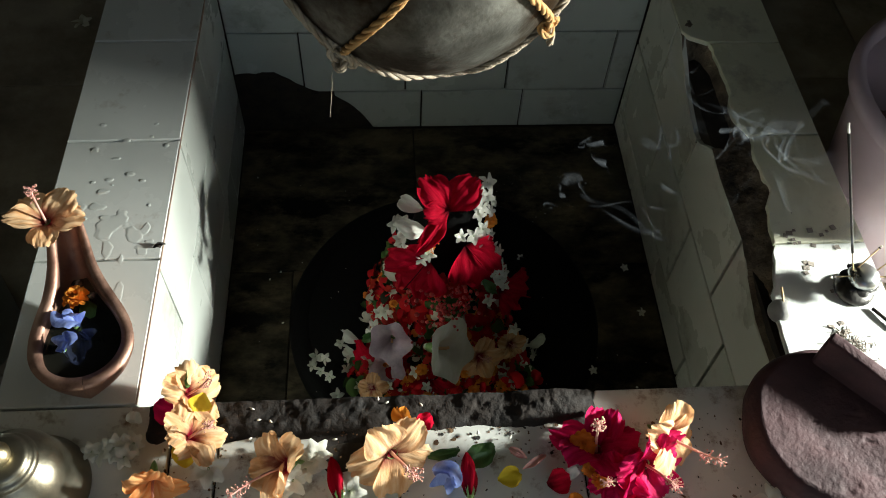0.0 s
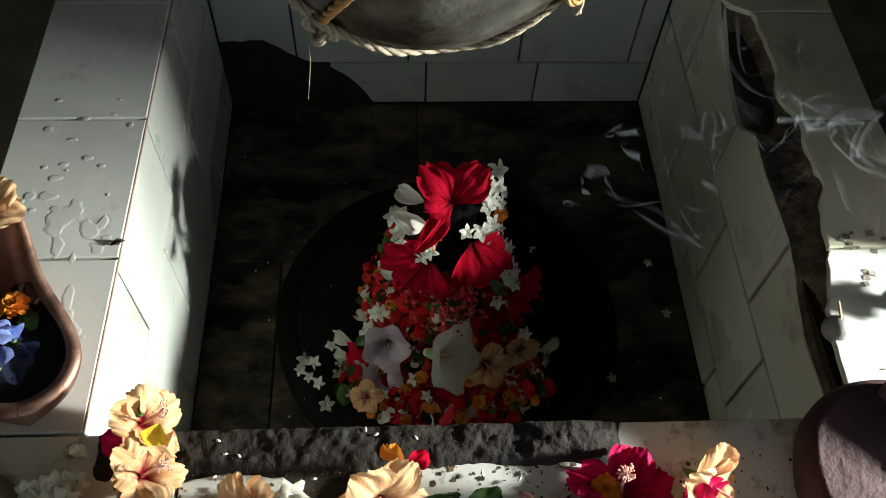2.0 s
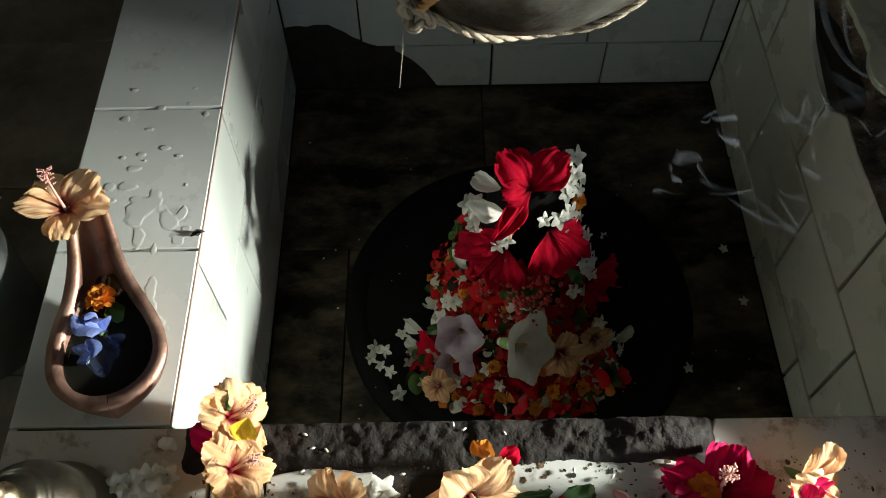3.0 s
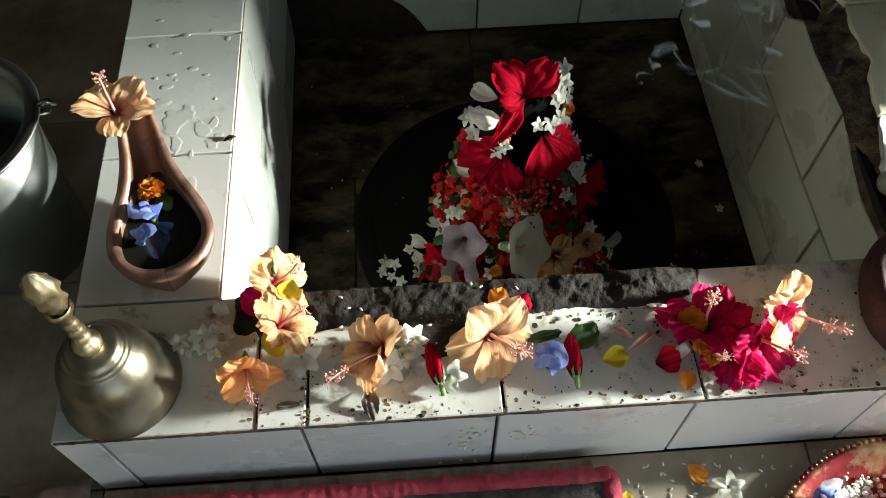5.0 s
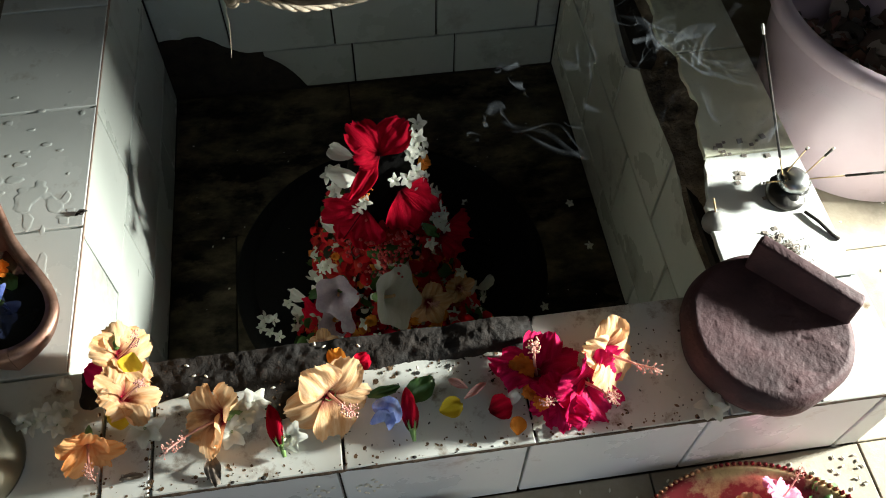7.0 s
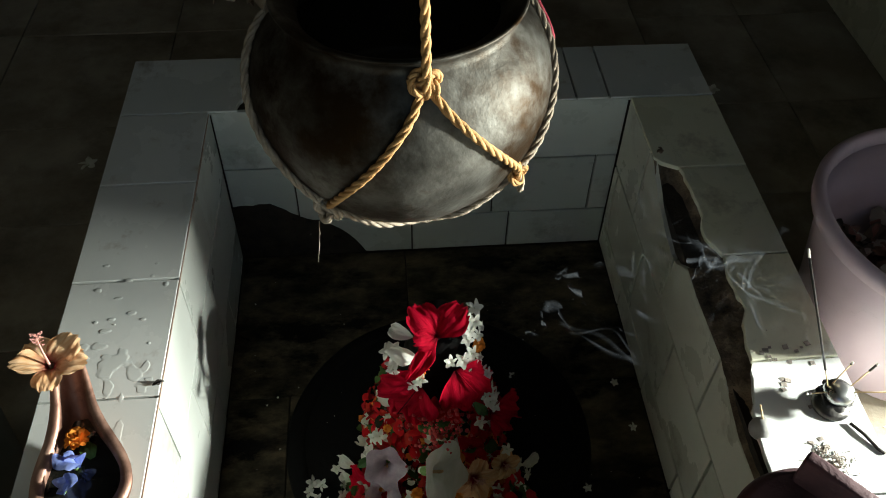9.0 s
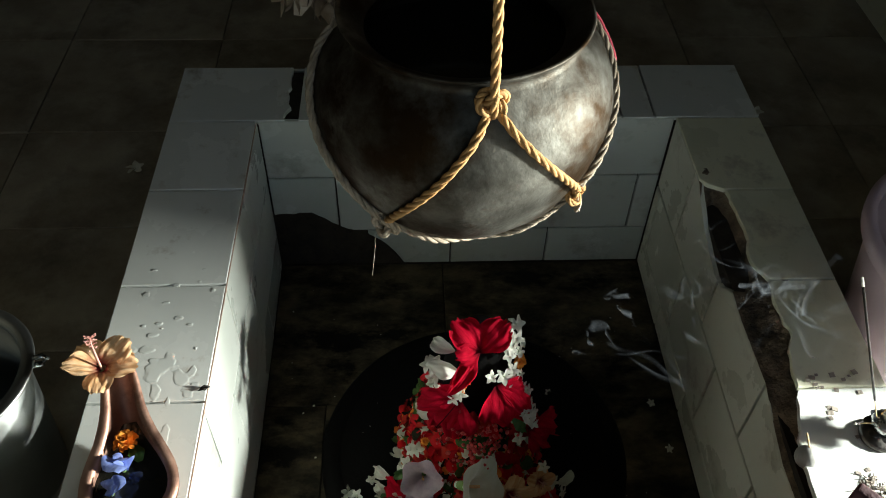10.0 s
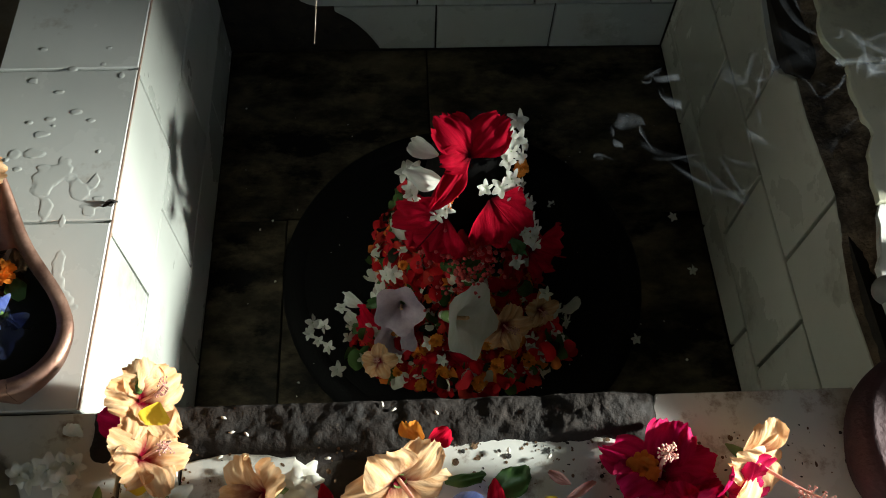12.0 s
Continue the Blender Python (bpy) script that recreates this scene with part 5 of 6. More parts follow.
scar_rnd = random.Random(4)
SCARS = [(scar_rnd.uniform(-0.06, 0.07), scar_rnd.uniform(-0.075, 0.03), scar_rnd.uniform(0.004, 0.010)) for k in range(16)]
verts = [(x, y, z * 1.16 + (stone_face(x, y) if z > 0.03 else 0)) for x, y, z in verts]
link("body", mesh_from(verts, faces, True), PURPLE, disc)
rub = thing("rubbing_stone", "flat maroon stone standing on edge on the grinding disc", "rubbing stone", m=pose(0.446, -0.037, 0.044, 0, 0, -46) @ Matrix.Diagonal((1, 1, 0.88, 1)))
me = box_data(-0.062, 0.062, -0.009, 0.008, 0.0, 0.042, 0.004)
for v in me.vertices:
    v.co += Vector((rough(v.co.x, v.co.z, 0.4), 0.25 * v.co.z, 0.0))
    v.co.z *= 1 - 0.12 * (v.co.x / 0.062)
me.polygons.foreach_set("use_smooth", [True] * len(me.polygons))
link("body", me, PURPLE, rub)

# ---- incense holder ----
holder = thing("incense_holder", "small sooty metal incense holder with a lotus bowl on the curb", "incense holder", m=pose(0.511, 0.124, 0.0))
link("base", lathe([(0.0, 0.0), (0.024, 0.0), (0.025, 0.004), (0.021, 0.008), (0.014, 0.011), (0.009, 0.014), (0.009, 0.018)], 28), DARKSTEEL, holder)
link("bowl", lathe([(0.0, 0.018), (0.010, 0.018), (0.016, 0.023), (0.0195, 0.030), (0.018, 0.037), (0.013, 0.041), (0.006, 0.043), (0.0, 0.043)], 28), STEEL, holder, "shiny steel ball of the holder")
for k in range(7):
    link("leaf_plate", mesh_from(*petal_data(0.020, 0.0085, 0.5, 0.05, k, 6, 6, 0.4), True), DARKSTEEL, holder, m=pose(0, 0, 0.017, 0, 0, 360 / 7 * k) @ pose(0.007, 0, 0, 0, -8, 0))


def stick(p, q, label, burnt=0.7):
    s = thing("incense_stick", label, "incense stick", "incense sticks")
    p, q = Vector(p), Vector(q)
    k = p.lerp(q, 1 - burnt)
    link("rod", mesh_from(*tube_data([p, k], 0.0009, 6), True), STRAW, s)
    link("paste", mesh_from(*tube_data([k, p.lerp(q, 0.94)], 0.0016, 7), True), CHAR, s)
    link("ash", mesh_from(*tube_data([p.lerp(q, 0.94), q], 0.0017, 7), True), RICE, s, "pale ash tip")
    return s


stick((0.497, 0.128, 0.036), (0.447, 0.219, 0.205), "tall burning incense stick in the holder", 0.86)
stick((0.522, 0.122, 0.034), (0.60, 0.09, 0.075), "incense stick leaning out of the holder", 0.5)
stick((0.499, 0.13, 0.036), (0.522, 0.142, 0.072), "burnt stub of an incense stick", 0.1)
stick((0.522, 0.126, 0.036), (0.556, 0.14, 0.068), "burnt stub of an incense stick", 0.3)
stick((0.50, 0.124, 0.034), (0.466, 0.122, 0.036), "burnt stub of an incense stick", 0.2)
tagged(link("burnt_stick", mesh_from(*tube_data([(0.525, 0.095, 0.003), (0.536, 0.078, 0.004), (0.546, 0.058, 0.002), (0.552, 0.05, 0.002)], 0.0022, 6), True), CHAR), "charred stick on the curb", "stick")

bead = thing("round_bead", "dull grey round fruit stone with a dry stalk", "fruit stone", m=pose(0.41, 0.098, -0.002))
link("body", mesh_from(*blob_data(0.0155, None, 20, 12), True), FRUIT, bead)
link("stalk", mesh_from(*tube_data([(0, 0.004, 0.013), (0.001, 0.014, 0.016), (0.004, 0.026, 0.014)], 0.0014, 6), True), STRAW, bead, "dry yellow stalk")

g = Geo()
for k in range(26):
    x, y = R.choice([(R.gauss(0.47, 0.012), R.gauss(0.16, 0.018)), (R.gauss(0.475, 0.01), R.gauss(0.062, 0.018)), (R.uniform(0.44, 0.53), R.uniform(0.19, 0.235))])
    s = R.uniform(0.002, 0.0042)
    me = box_data(-s, s, -s * R.uniform(0.5, 1), s, 0, s * 0.3, 0.0)
    g.add([v.co for v in me.vertices], [tuple(p.vertices) for p in me.polygons], pose(x, y, 0.0, R.uniform(-8, 8), R.uniform(-8, 8), R.uniform(-20, 20)))
    bpy.data.meshes.remove(me)
tagged(link("ash_flakes", g.mesh(), ASH), "square flakes of incense ash on the white tile", "ash", kind="stuff")
g = Geo()
for k in range(110):
    x, y = R.gauss(0.482, 0.010), R.gauss(0.045, 0.012)
    a, l = R.uniform(0, 6.28), R.uniform(0.003, 0.009)
    z = 0.001 + 0.006 * math.exp(-((x - 0.482) ** 2 + (y - 0.045) ** 2) / 0.0001) * R.random()
    g.add(*tube_data([(x, y, z), (x + math.cos(a) * l, y + math.sin(a) * l, z + R.uniform(0, 0.003))], 0.0007, 4))
tagged(link("ash_heap", g.mesh(), ASH), "small heap of broken incense ash and stalks", "ash", kind="stuff")

# ---- hanging pot ----
PX, PY, PZ = -0.033, 0.302, 0.0
pot = thing("hanging_pot", "round tarnished bronze water pot hung in ropes over the shrine stone", "pot", m=pose(PX, PY, PZ))
outer = [(0.0, 0.268), (0.035, 0.271), (0.075, 0.284), (0.108, 0.307), (0.132, 0.337), (0.148, 0.371), (0.1555, 0.404), (0.156, 0.428), (0.151, 0.452), (0.141, 0.474), (0.129, 0.490), (0.119, 0.499),
         (0.1165, 0.504), (0.118, 0.510), (0.1235, 0.5155), (0.1255, 0.517), (0.1245, 0.5195)]
inside = [(0.119, 0.518), (0.110, 0.5125), (0.102, 0.505), (0.0985, 0.498), (0.102, 0.492), (0.118, 0.484), (0.146, 0.450), (0.152, 0.426), (0.151, 0.404), (0.143, 0.371), (0.10, 0.311), (0.05, 0.282), (0.0, 0.276)]
verts, faces = lathe_data(outer + inside, 72)
verts = [(x * (1 + 0.008 * noise.noise((x * 9, y * 9, z * 9))), y * (1 + 0.008 * noise.noise((x * 9 + 4, y * 9, z * 9))), z) for x, y, z in verts]
link("body", mesh_from(verts, faces, True), POT, pot)
link("water", lathe([(0.0, 0.44), (0.1475, 0.44)], 48), DARKWATER, pot, "dark water inside")

radius_at = along([(z, r) for r, z in outer[:14]])


def on_pot(angle, z, lift=0.004):
    r = radius_at(z) + lift
    return Vector((PX + r * math.cos(radians(angle)), PY + r * math.sin(radians(angle)), z))


def over_pot(a0, z0, a1, z1, n=7):
    return [on_pot(a0 + (a1 - a0) * i / n, z0 + (z1 - z0) * i / n) for i in range(n + 1)]


net = thing("rope_net", "twisted jute rope net holding the hanging pot", "rope")
A, B, C = -82, 24, 172            # upper knots
D, E, F = -36, -127, 88           # lower knots
HOOK = Vector((PX, PY, 1.62))
hook = thing("ceiling_hook", "iron hook in the ceiling holding the pot's ropes", "hook", m=pose(PX, PY, TOP))
link("plate", lathe([(0.0, -0.006), (0.03, -0.006), (0.032, 0.0)], 24), DARKSTEEL, hook)
link("bar", mesh_from(*tube_data([(0, 0, 0), (0, 0, -0.84), (0.02, 0, -0.87), (0.0, 0, -0.895), (-0.02, 0, -0.87)], 0.005, 8), True), DARKSTEEL, hook)
for a0, z0, a1, z1, mt in [(A, 0.497, D, 0.352, ROPE), (A, 0.497, E, 0.334, ROPE), (B, 0.499, D, 0.352, ROPE_GREY), (B, 0.499, F, 0.35, ROPE_GREY), (C, 0.499, E, 0.334, ROPE_GREY),
                           (C, 0.499, F, 0.35, ROPE_GREY)]:
    if (a0, a1) == (C, E):
        a1 = 233
    link("rope", rope_mesh(over_pot(a0, z0, a1, z1), 0.0042), mt, net)
for a0, a1 in [(D, E), (E, F - 360), (D, F)]:
    pts = []
    for i in range(9):
        a = a0 + (a1 - a0) * i / 8
        pts.append(on_pot(a, 0.342 - 0.05 * math.sin(math.pi * i / 8), 0.004))
    link("rope", rope_mesh(pts, 0.004), ROPE_GREY, net)
for a in (A, B, C):
    p = on_pot(a, 0.497, 0.005)
    lip = Vector((PX + 0.130 * math.cos(radians(a)), PY + 0.130 * math.sin(radians(a)), 0.524))
    link("rope", rope_mesh([p, lip, lip.lerp(HOOK, 0.35), lip.lerp(HOOK, 0.7), HOOK], 0.0044), ROPE if a == A else ROPE_GREY, net)
for a, z, s in [(A, 0.497, 1.0), (B, 0.499, 0.9), (C, 0.499, 0.9), (D, 0.35, 0.85), (E, 0.333, 1.05), (F, 0.35, 0.8)]:
    p = on_pot(a, z, 0.006)
    q = facing(p.x, p.y, p.z, (math.cos(radians(a)), math.sin(radians(a)), 0.1), a)
    loops = []
    for k in range(33):
        t = 2 * math.pi * k / 32
        loops.append(q @ Vector(((0.0095 + 0.004 * math.cos(3 * t)) * math.cos(2 * t) * s, (0.0095 + 0.004 * math.cos(3 * t)) * math.sin(2 * t) * s, 0.005 * math.sin(3 * t) * s)))
    link("knot", rope_mesh(loops, 0.004 * s, 90, 4), ROPE if a in (A, D) else ROPE_GREY, net)
p = on_pot(D, 0.35, 0.006)
link("rope_end", rope_mesh([p, p + Vector((0.004, -0.004, -0.010)), p + Vector((0.003, -0.006, -0.020))], 0.0036, 90, 6), ROPE_GREY, net)
link("thread", mesh_from(*tube_data([q + Vector((0.004, -0.001, 0.004)) for q in over_pot(B, 0.499, 6, 0.44)], 0.0022, 6), True), THREAD, net, "crimson thread wound along the rope")
p = on_pot(E, 0.338, 0.004)
link("fibre", mesh_from(*tube_data(smooth_path([p, p + Vector((-0.010, 0.006, -0.03)), p + Vector((-0.012, 0.012, -0.055)), (-0.131, 0.192, 0.254)], 6), 0.0003, 5), True), ROPE_GREY, net)
tie = on_pot(158, 0.51, 0.012)
bag = thing("plastic_bag", "crumpled brown plastic bag tied to the rim of the pot", "plastic bag", m=Matrix.Translation(tie))
for k in range(18):
    d = Vector((-1 + R.uniform(-.5, .5), R.uniform(-.9, .3), R.uniform(-.9, .6))).normalized()
    s = R.uniform(0.035, 0.07)
    q = d.to_track_quat('X', 'Z').to_matrix().to_4x4()
    link("fold", mesh_from(*petal_data(s, s * R.uniform(0.25, 0.5), 0.4, 0.35, k * 1.9, 9, 11, 0.2, crumple=0.4), True), PLASTIC, bag,
         m=Matrix.Translation((R.uniform(-.012, .006), R.uniform(-.02, .02), R.uniform(-.02, .02))) @ q)

# ---- pails ----


def pail(name, label, material, x, y, r, rb, h, lipw, group="pails", wall=0.003):
    b = thing(name, label, "bucket", group, m=pose(x, y, GROUND))
    prof = [(0.0, 0.0), (rb * 0.96, 0.0), (rb, 0.006), (rb + (r - rb) * 0.5, h * 0.5), (r * 0.985, h - lipw * 1.4), (r, h - lipw * 1.3), (r + lipw * 0.55, h - lipw), (r + lipw * 0.6, h - lipw * 0.3), (r + lipw * 0.3, h),
            (r - wall, h - 0.001), (r - wall - 0.002, h - lipw), (rb + (r - rb) * 0.5 - wall, h * 0.5), (rb - wall, 0.008), (0.0, 0.008)]
    link("body", lathe(prof[:5] + prof[10:], 64), material, b)
    link("rim", lathe(prof[4:11], 64), material, b, "thick rolled rim")
    return b


steel = pail("steel_bucket", "small scratched steel bucket on the dark floor", DULLSTEEL, -0.660, 0.184, 0.096, 0.078, 0.248, 0.008)
link("lip", lathe([(0.094, 0.2465), (0.0955, 0.2485), (0.107, 0.2495), (0.1095, 0.2485), (0.110, 0.246), (0.108, 0.2445), (0.0985, 0.2445)], 72), STEEL, steel, "flat bright steel lip")
link("lug", mesh_from(*tube_data([(0.100, 0.020, 0.236), (0.115, 0.022, 0.238), (0.122, 0.024, 0.246), (0.118, 0.023, 0.252), (0.107, 0.021, 0.25)], 0.0036, 8), True), STEEL, steel)
pink = pail("pink_bucket", "pale pink plastic bucket with withered flowers on the floor", PINK, 0.762, 0.352, 0.192, 0.158, 0.262, 0.022, wall=0.004)
g = Geo()
for k in range(420):
    a, r = R.uniform(0, 6.28), 0.135 * math.sqrt(R.random())
    x, y = 0.762 + r * math.cos(a), 0.352 + r * math.sin(a)
    z = GROUND + 0.10 + 0.03 * noise.noise((x * 14, y * 14, 1)) + R.uniform(-0.01, 0.012)
    s = R.uniform(0.02, 0.045)
    g.add(*petal_data(s, s * R.uniform(0.3, 0.6), 0.3, 0.3, k * 0.7, 5, 5, 0.3), facing(x, y, z, (R.uniform(-.8, .8), R.uniform(-.8, .8), 1), R.uniform(0, 360)))
tagged(link("withered_flowers", g.mesh(True), REFUSE), "withered grey and brown flowers thrown in the bucket", "refuse", kind="stuff")

# ---- brass plate ----
plate = thing("brass_plate", "round brass offering plate with a beaded rim on the floor", "plate", m=pose(0.372, -0.345, GROUND))
link("body", lathe([(0.0, 0.002), (0.135, 0.002), (0.15, 0.004), (0.165, 0.016), (0.176, 0.021), (0.183, 0.0225), (0.183, 0.0245), (0.175, 0.0235), (0.163, 0.0185), (0.148, 0.007), (0.134, 0.005), (0.0, 0.005)], 72), PLATE, plate)
g = Geo()
for k in range(150):
    a = 2 * math.pi * k / 150
    g.add(*blob_data(0.003, pose(0.182 * math.cos(a), 0.182 * math.sin(a), 0.0245), 6, 4))
link("beading", g.mesh(True), PLATE, plate, "beaded brass rim")
PZ0 = GROUND + 0.02
pea("pale blue pea flower on the brass plate", BLUE, 0.03, facing(0.272, -0.232, PZ0, (0, -0.2, 1), 40))
pea("pale blue pea flower on the brass plate", LILAC, 0.03, facing(0.29, -0.225, PZ0, (0, -0.2, 1), 140))
pea("violet pea flower on the brass plate", VIOLET, 0.04, facing(0.255, -0.262, PZ0, (-0.1, -0.3, 1), 80))
spread(hibiscus(PINKPETAL, "pink hibiscus on the brass plate", 0.78, 1.2, 0.26, 0.2, seed=9.4, size=0.05), [facing(0.418, -0.217, PZ0 + 0.010, (0.45, 0.35, 1), 0, 0.68), facing(0.44, -0.262, PZ0 + 0.008, (0.3, -0.1, 1), 80, 0.75)])
spread(hibiscus(PEACH, "faded peach hibiscus on the brass plate", 0.6, 1.2, 0.26, 0.2, seed=9.9, size=0.046), [facing(0.378, -0.232, PZ0 + 0.004, (-0.3, -0.2, 0.8), 50, 0.8), facing(0.33, -0.28, PZ0 + 0.008, (-0.2, -0.4, 1), 120), facing(0.41, -0.29, PZ0 + 0.01, (0.1, -0.3, 1), 10)])
hibiscus(RED, "scarlet hibiscus on the brass plate", 0.4, 1.2, 0.2, 0.2, seed=10.7, size=0.045, m=facing(0.30, -0.31, PZ0 + 0.008, (0, -0.3, 1), 10))
g = Geo()
for k in range(160):
    x, y = R.gauss(0.322, 0.015), R.gauss(0, 0.01) - 0.222
    g.add(*blob_data(R.uniform(0.0015, 0.0035), pose(x, y, GROUND + 0.012 + R.uniform(0, 0.010), R.uniform(0, 90), R.uniform(0, 90), 0) @ Matrix.Diagonal((1.5, 1, 0.8, 1)), 6, 4))
tagged(link("sugar_grains", g.mesh(), RICE), "small heap of rice and sugar grains on the plate", "rice", kind="stuff")
loose_petal("leaf", "dark green leaf at the plate's edge", LEAF, 0.045, facing(0.50, -0.20, GROUND + 0.014, (0, 0, 1), 30), 5, 0.4, 0.15, "leaf", "leaves")
loose_petal("orange_petal", "orange petal on the floor by the curb", ORANGE, 0.026, facing(0.146, -0.172, GROUND + 0.004, (0, -0.2, 1), 310), 6, 0.4)
loose_petal("yellow_petal", "yellow petal on the floor", YELLOW, 0.016, facing(0.072, -0.196, GROUND + 0.004, (0, 0, 1), 80), 6, 0.4)
loose_petal("violet_petal", "violet petal on the floor beyond the curb", VIOLET, 0.022, facing(0.705, 0.05, GROUND + 0.004, (0, 0, 1), 130), 6, 0.4)
spread(jasmine("white petal blossom on the dark floor beyond the curb", size=0.02, seed=12), [facing(x, y, GROUND + 0.006, (0, 0, 1), a) for x, y, a in [(-0.415, 1.0, 10), (-0.62, 0.83, 70), (0.65, 0.99, 20), (0.185, -0.2, 50)]])

# ---- seat board and mat in front ----
board = thing("low_board", "weathered low wooden seat board before the curb", "board", m=pose(0, 0, GROUND))
for k in range(3):
    link("plank", box_data(-0.5, 0.036, -0.27 - 0.112 * k, -0.162 - 0.112 * k, 0.004, 0.028, 0.004), WOOD, board)
mat_thing = thing("floor_mat", "charcoal woven mat with a ruffled crimson binding on the board", "mat", m=pose(0, 0, GROUND + 0.028))


def weave(u, v):
    x, y = -0.47 + u * 0.515, -0.19 - v * 0.28
    return (x, y, 0.006 + 0.0012 * math.sin(u * 260) * math.sin(v * 150) + 0.002 * noise.noise((x * 12, y * 12, 3)))


link("weave", grid_mesh(130, 70, weave), MAT, mat_thing)


def binding(u, v):
    s = u * 0.80
    if s < 0.525:
        x, y, ox, oy = -0.475 + s, -0.184, 0, 1
    else:
        x, y, ox, oy = 0.05, -0.184 - (s - 0.525), 1, 0
    w = (v - 0.5) * 0.018 * (1 + 0.25 * noise.noise((s * 60, 2, 2)))
    z = 0.007 + 0.004 * math.cos((v - 0.5) * 3.0) + 0.0022 * noise.noise((s * 130, v * 1.5, 4)) + 0.0016 * noise.noise((s * 45, v * 2, 1))
    return (x + ox * w, y + oy * w, z)


link("binding", grid_mesh(420, 7, binding), FRILL, mat_thing, "ruffled crimson binding")
rag = grid_mesh(40, 40, lambda u, v: (-0.62 + u * 0.09, -0.24 + v * 0.10, GROUND + 0.004 + 0.03 * math.sin(math.pi * u) * math.sin(math.pi * v) * (1 + 0.7 * noise.noise((u * 4, v * 4, 2)))
                                   + 0.006 * noise.noise((u * 11, v * 11, 5)) * math.sin(math.pi * u) * math.sin(math.pi * v)))
tagged(link("cloth", rag, CLOTH), "crumpled dusty pink cloth on the dark floor", "cloth")


# ---- incense smoke ----


def smoke_mat(strength):
    m = bpy.data.materials.new("thin_smoke")
    m.use_nodes = True
    N, L = m.node_tree.nodes, m.node_tree.links
    N.remove(N["Principled BSDF"])
    uv, sep, tex, co = N.new("ShaderNodeUVMap"), N.new("ShaderNodeSeparateXYZ"), N.new("ShaderNodeTexNoise"), N.new("ShaderNodeTexCoord")
    L.new(uv.outputs[0], sep.inputs[0])
    L.new(co.outputs["Object"], tex.inputs["Vector"])
    tex.inputs["Scale"].default_value = 22.0
    tex.inputs["Detail"].default_value = 4.0

    def math_node(op, a, b):
        n = N.new("ShaderNodeMath")
        n.operation = op
        for i, q in enumerate((a, b)):
            if isinstance(q, float):
                n.inputs[i].default_value = q
            else:
                L.new(q, n.inputs[i])
        return n.outputs[0]

    side_fade = math_node('MULTIPLY', math_node('MULTIPLY', sep.outputs[1], math_node('SUBTRACT', 1.0, sep.outputs[1])), 4.0)
    end_fade = math_node('MULTIPLY', math_node('MULTIPLY', sep.outputs[0], math_node('SUBTRACT', 1.0, sep.outputs[0])), 4.0)
    patch = math_node('MAXIMUM', math_node('SUBTRACT', tex.outputs["Fac"], 0.28), 0.0)
    fac = math_node('MULTIPLY', math_node('MULTIPLY', math_node('POWER', side_fade, 1.5), end_fade), math_node('MULTIPLY', patch, strength))
    clear, white, mix = N.new("ShaderNodeBsdfTransparent"), N.new("ShaderNodeBsdfTranslucent"), N.new("ShaderNodeMixShader")
    white.inputs[0].default_value = (0.76, 0.86, 0.98, 1)
    L.new(fac, mix.inputs[0])
    L.new(clear.outputs[0], mix.inputs[1])
    L.new(white.outputs[0], mix.inputs[2])
    L.new(mix.outputs[0], N["Material Output"].inputs[0])
    return m


SMOKE, STRAND = smoke_mat(0.08), smoke_mat(0.09)


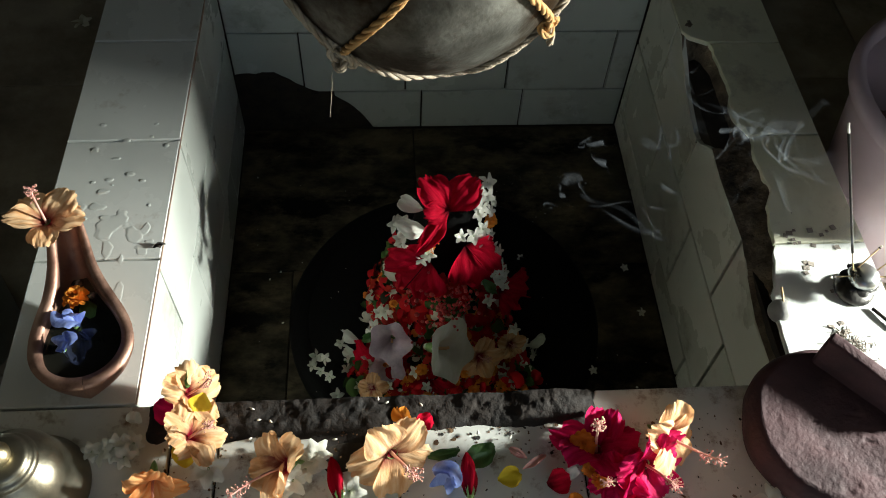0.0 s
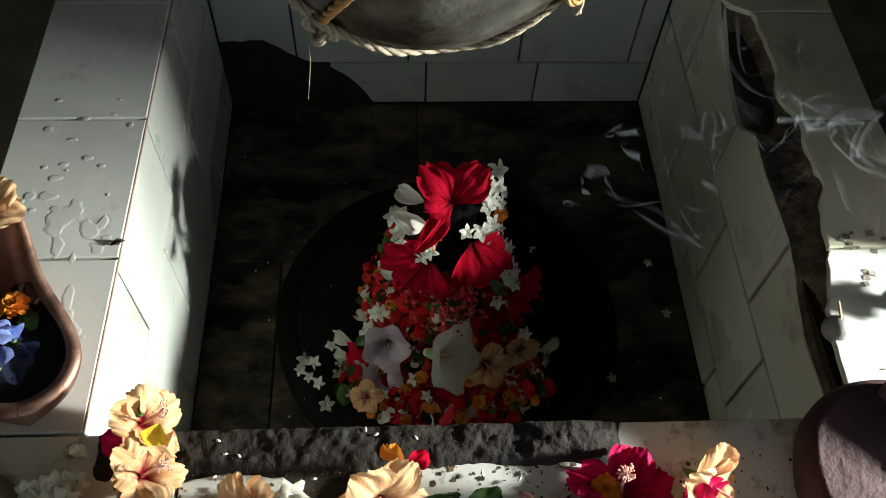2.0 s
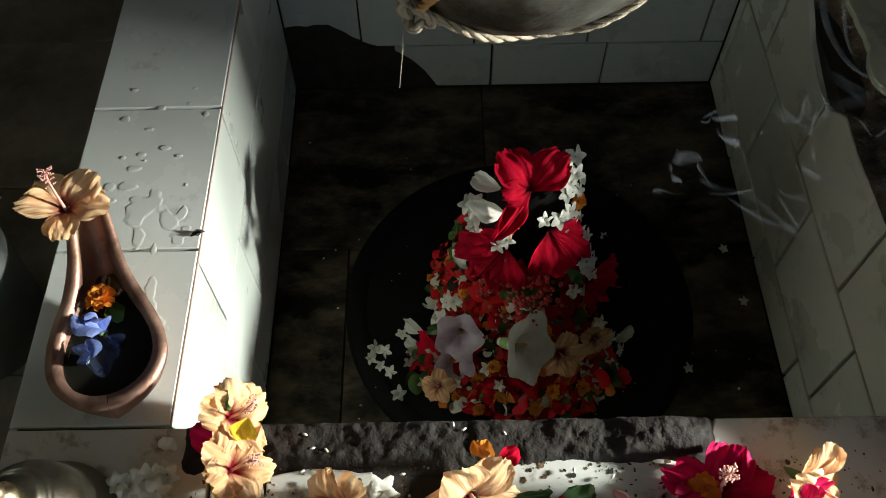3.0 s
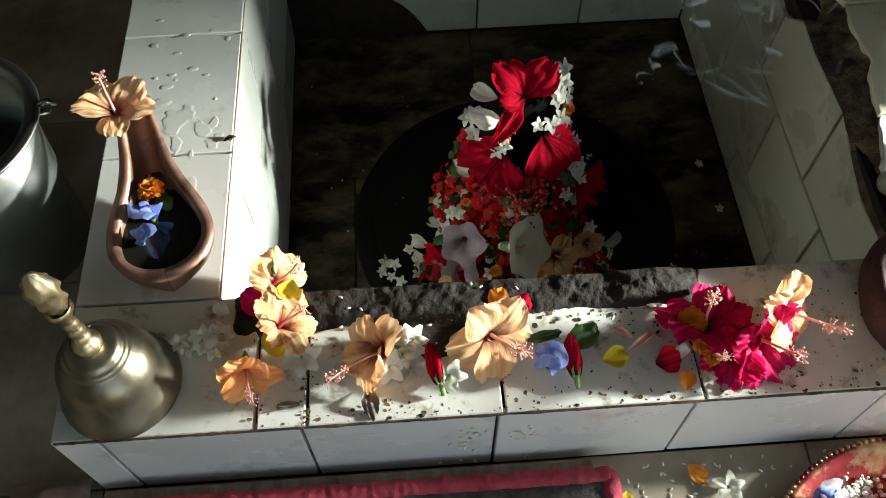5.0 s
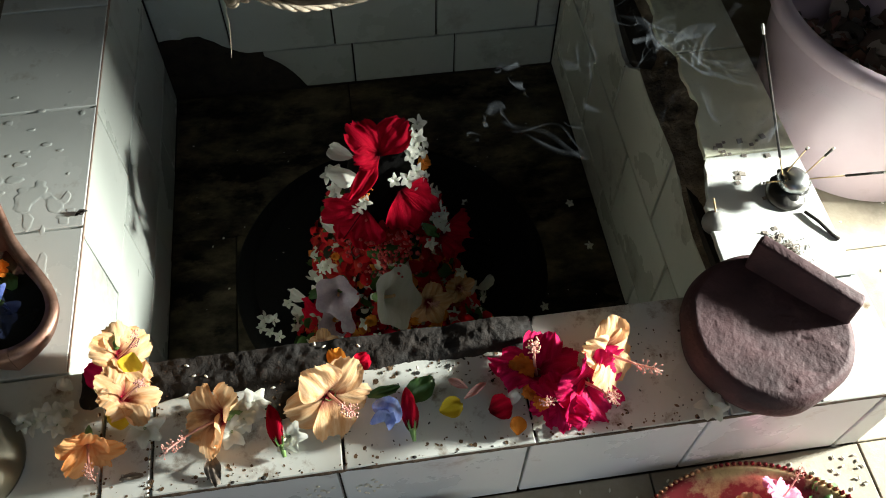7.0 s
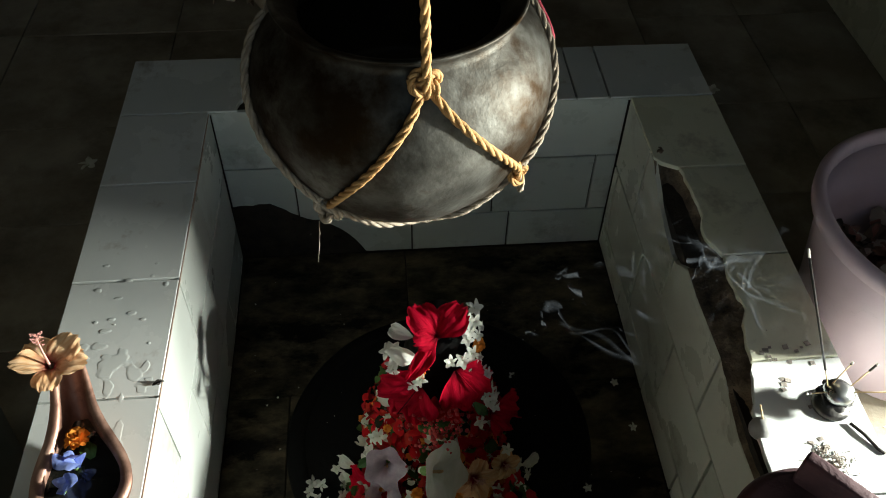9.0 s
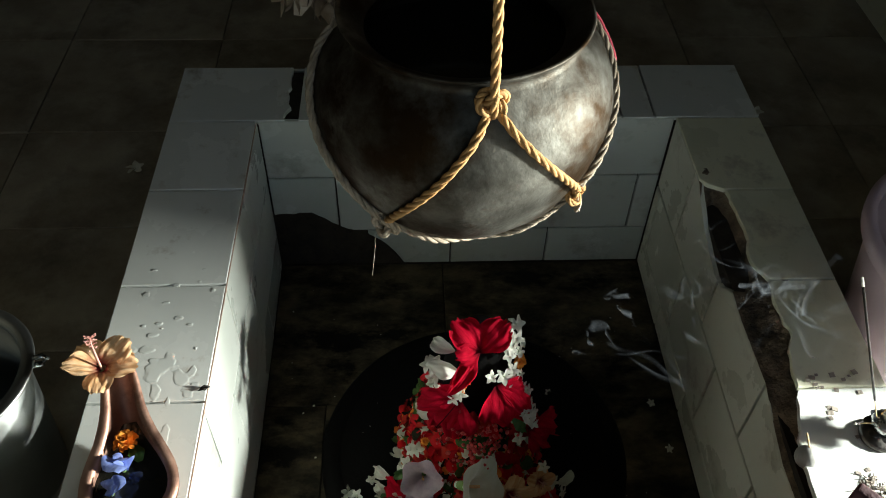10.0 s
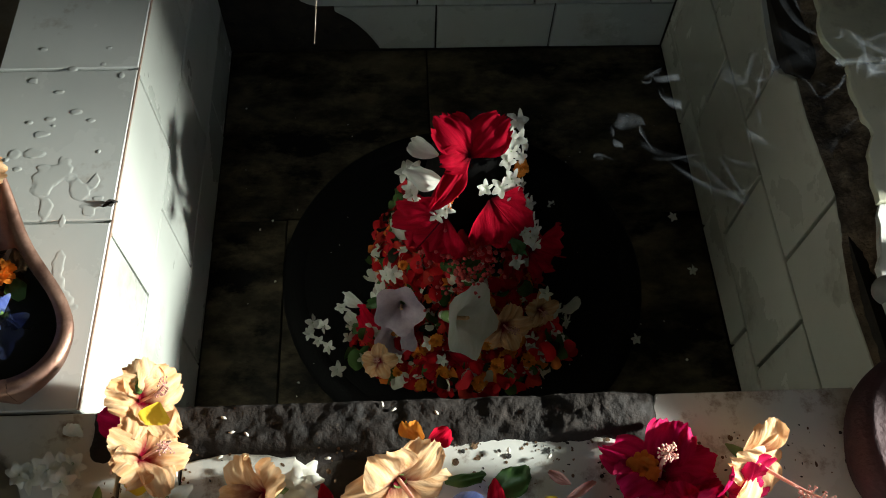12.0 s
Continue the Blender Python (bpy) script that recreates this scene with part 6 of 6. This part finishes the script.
def wisp(points, width, seed, n=16, cols=6, material=SMOKE):
    path = smooth_path(points, n)
    verts, faces, uvs = [], [], []
    for i, p in enumerate(path):
        t = i / (len(path) - 1)
        q = p + Vector((noise.noise((t * 7, seed, 0)), noise.noise((t * 7, seed, 5)), noise.noise((t * 7, seed, 9)))) * 0.016
        a = seed + 3.0 * t + 2.0 * noise.noise((t * 4, seed, 3))
        w = width * 0.5 * (0.5 + 1.6 * t) * (1 + 0.6 * noise.noise((t * 9, seed, 12)))
        d = Vector((math.cos(a) * 0.6, math.sin(a), 0.75)).normalized()
        for k in range(cols):
            s = k / (cols - 1)
            verts.append(q + d * (w * (s - 0.5)) + Vector((0, 0, 1)).cross(d) * (w * 0.25 * math.sin(s * 5 + t * 9 + seed)))
            uvs.append((t, s))
    for i in range(len(path) - 1):
        for k in range(cols - 1):
            j = i * cols + k
            faces.append((j, j + 1, j + cols + 1, j + cols))
    me = mesh_from(verts, faces, True)
    layer = me.uv_layers.new(name="flow")
    for lp in me.loops:
        layer.data[lp.index].uv = uvs[lp.vertex_index]
    return tagged(link("incense_smoke", me, material), "thin bluish white incense smoke drifting over the pit", "smoke", "incense smoke", "stuff")


TIP = (0.447, 0.219, 0.205)
wisp([TIP, (0.43, 0.25, 0.20), (0.40, 0.27, 0.15), (0.37, 0.31, 0.13), (0.32, 0.33, 0.06)], 0.022, 1.0)
wisp([TIP, (0.46, 0.26, 0.22), (0.44, 0.33, 0.17), (0.39, 0.37, 0.10), (0.40, 0.42, 0.06), (0.34, 0.44, 0.03)], 0.036, 2.3)
wisp([(0.50, 0.20, 0.10), (0.47, 0.23, 0.09), (0.44, 0.21, 0.06), (0.41, 0.27, 0.07), (0.37, 0.25, 0.03), (0.30, 0.30, -0.02)], 0.030, 4.1)
wisp([(0.60, 0.10, 0.10), (0.56, 0.16, 0.12), (0.53, 0.20, 0.10), (0.49, 0.22, 0.12), (0.46, 0.27, 0.09), (0.43, 0.36, 0.10)], 0.028, 5.7)

for start, heading, seed in [((0.52, 0.30, 0.07), (-0.10, 0.06, -0.03), 11.0), ((0.50, 0.24, 0.06), (-0.07, 0.10, 0.0), 12.4), ((0.47, 0.30, 0.04), (-0.06, 0.14, 0.02), 13.7), ((0.42, 0.36, 0.0), (-0.08, 0.08, -0.05), 15.2),
                             ((0.47, 0.50, 0.04), (-0.03, 0.09, 0.0), 16.1), ((0.53, 0.22, 0.06), (-0.05, -0.06, -0.01), 17.9), ((0.36, 0.30, -0.10), (-0.16, 0.08, -0.02), 18.6), ((0.16, 0.44, 0.0), (0.12, -0.06, -0.05), 19.5)]:
    start = Vector(start).lerp(EYE, 0.22)
    for drift in range(3):
        w = seed + drift * 0.37
        curl = []
        for i in range(10):
            s = i / 9
            curl.append(start + Vector(heading) * (1.3 * s) + Vector((noise.noise((s * 3.2, w, 1)), noise.noise((s * 3.2, w, 4)), noise.noise((s * 3.2, w, 8)))) * (0.03 + 0.05 * s))
        wisp(curl, 0.007 + 0.006 * drift, w, 8, 6, STRAND)
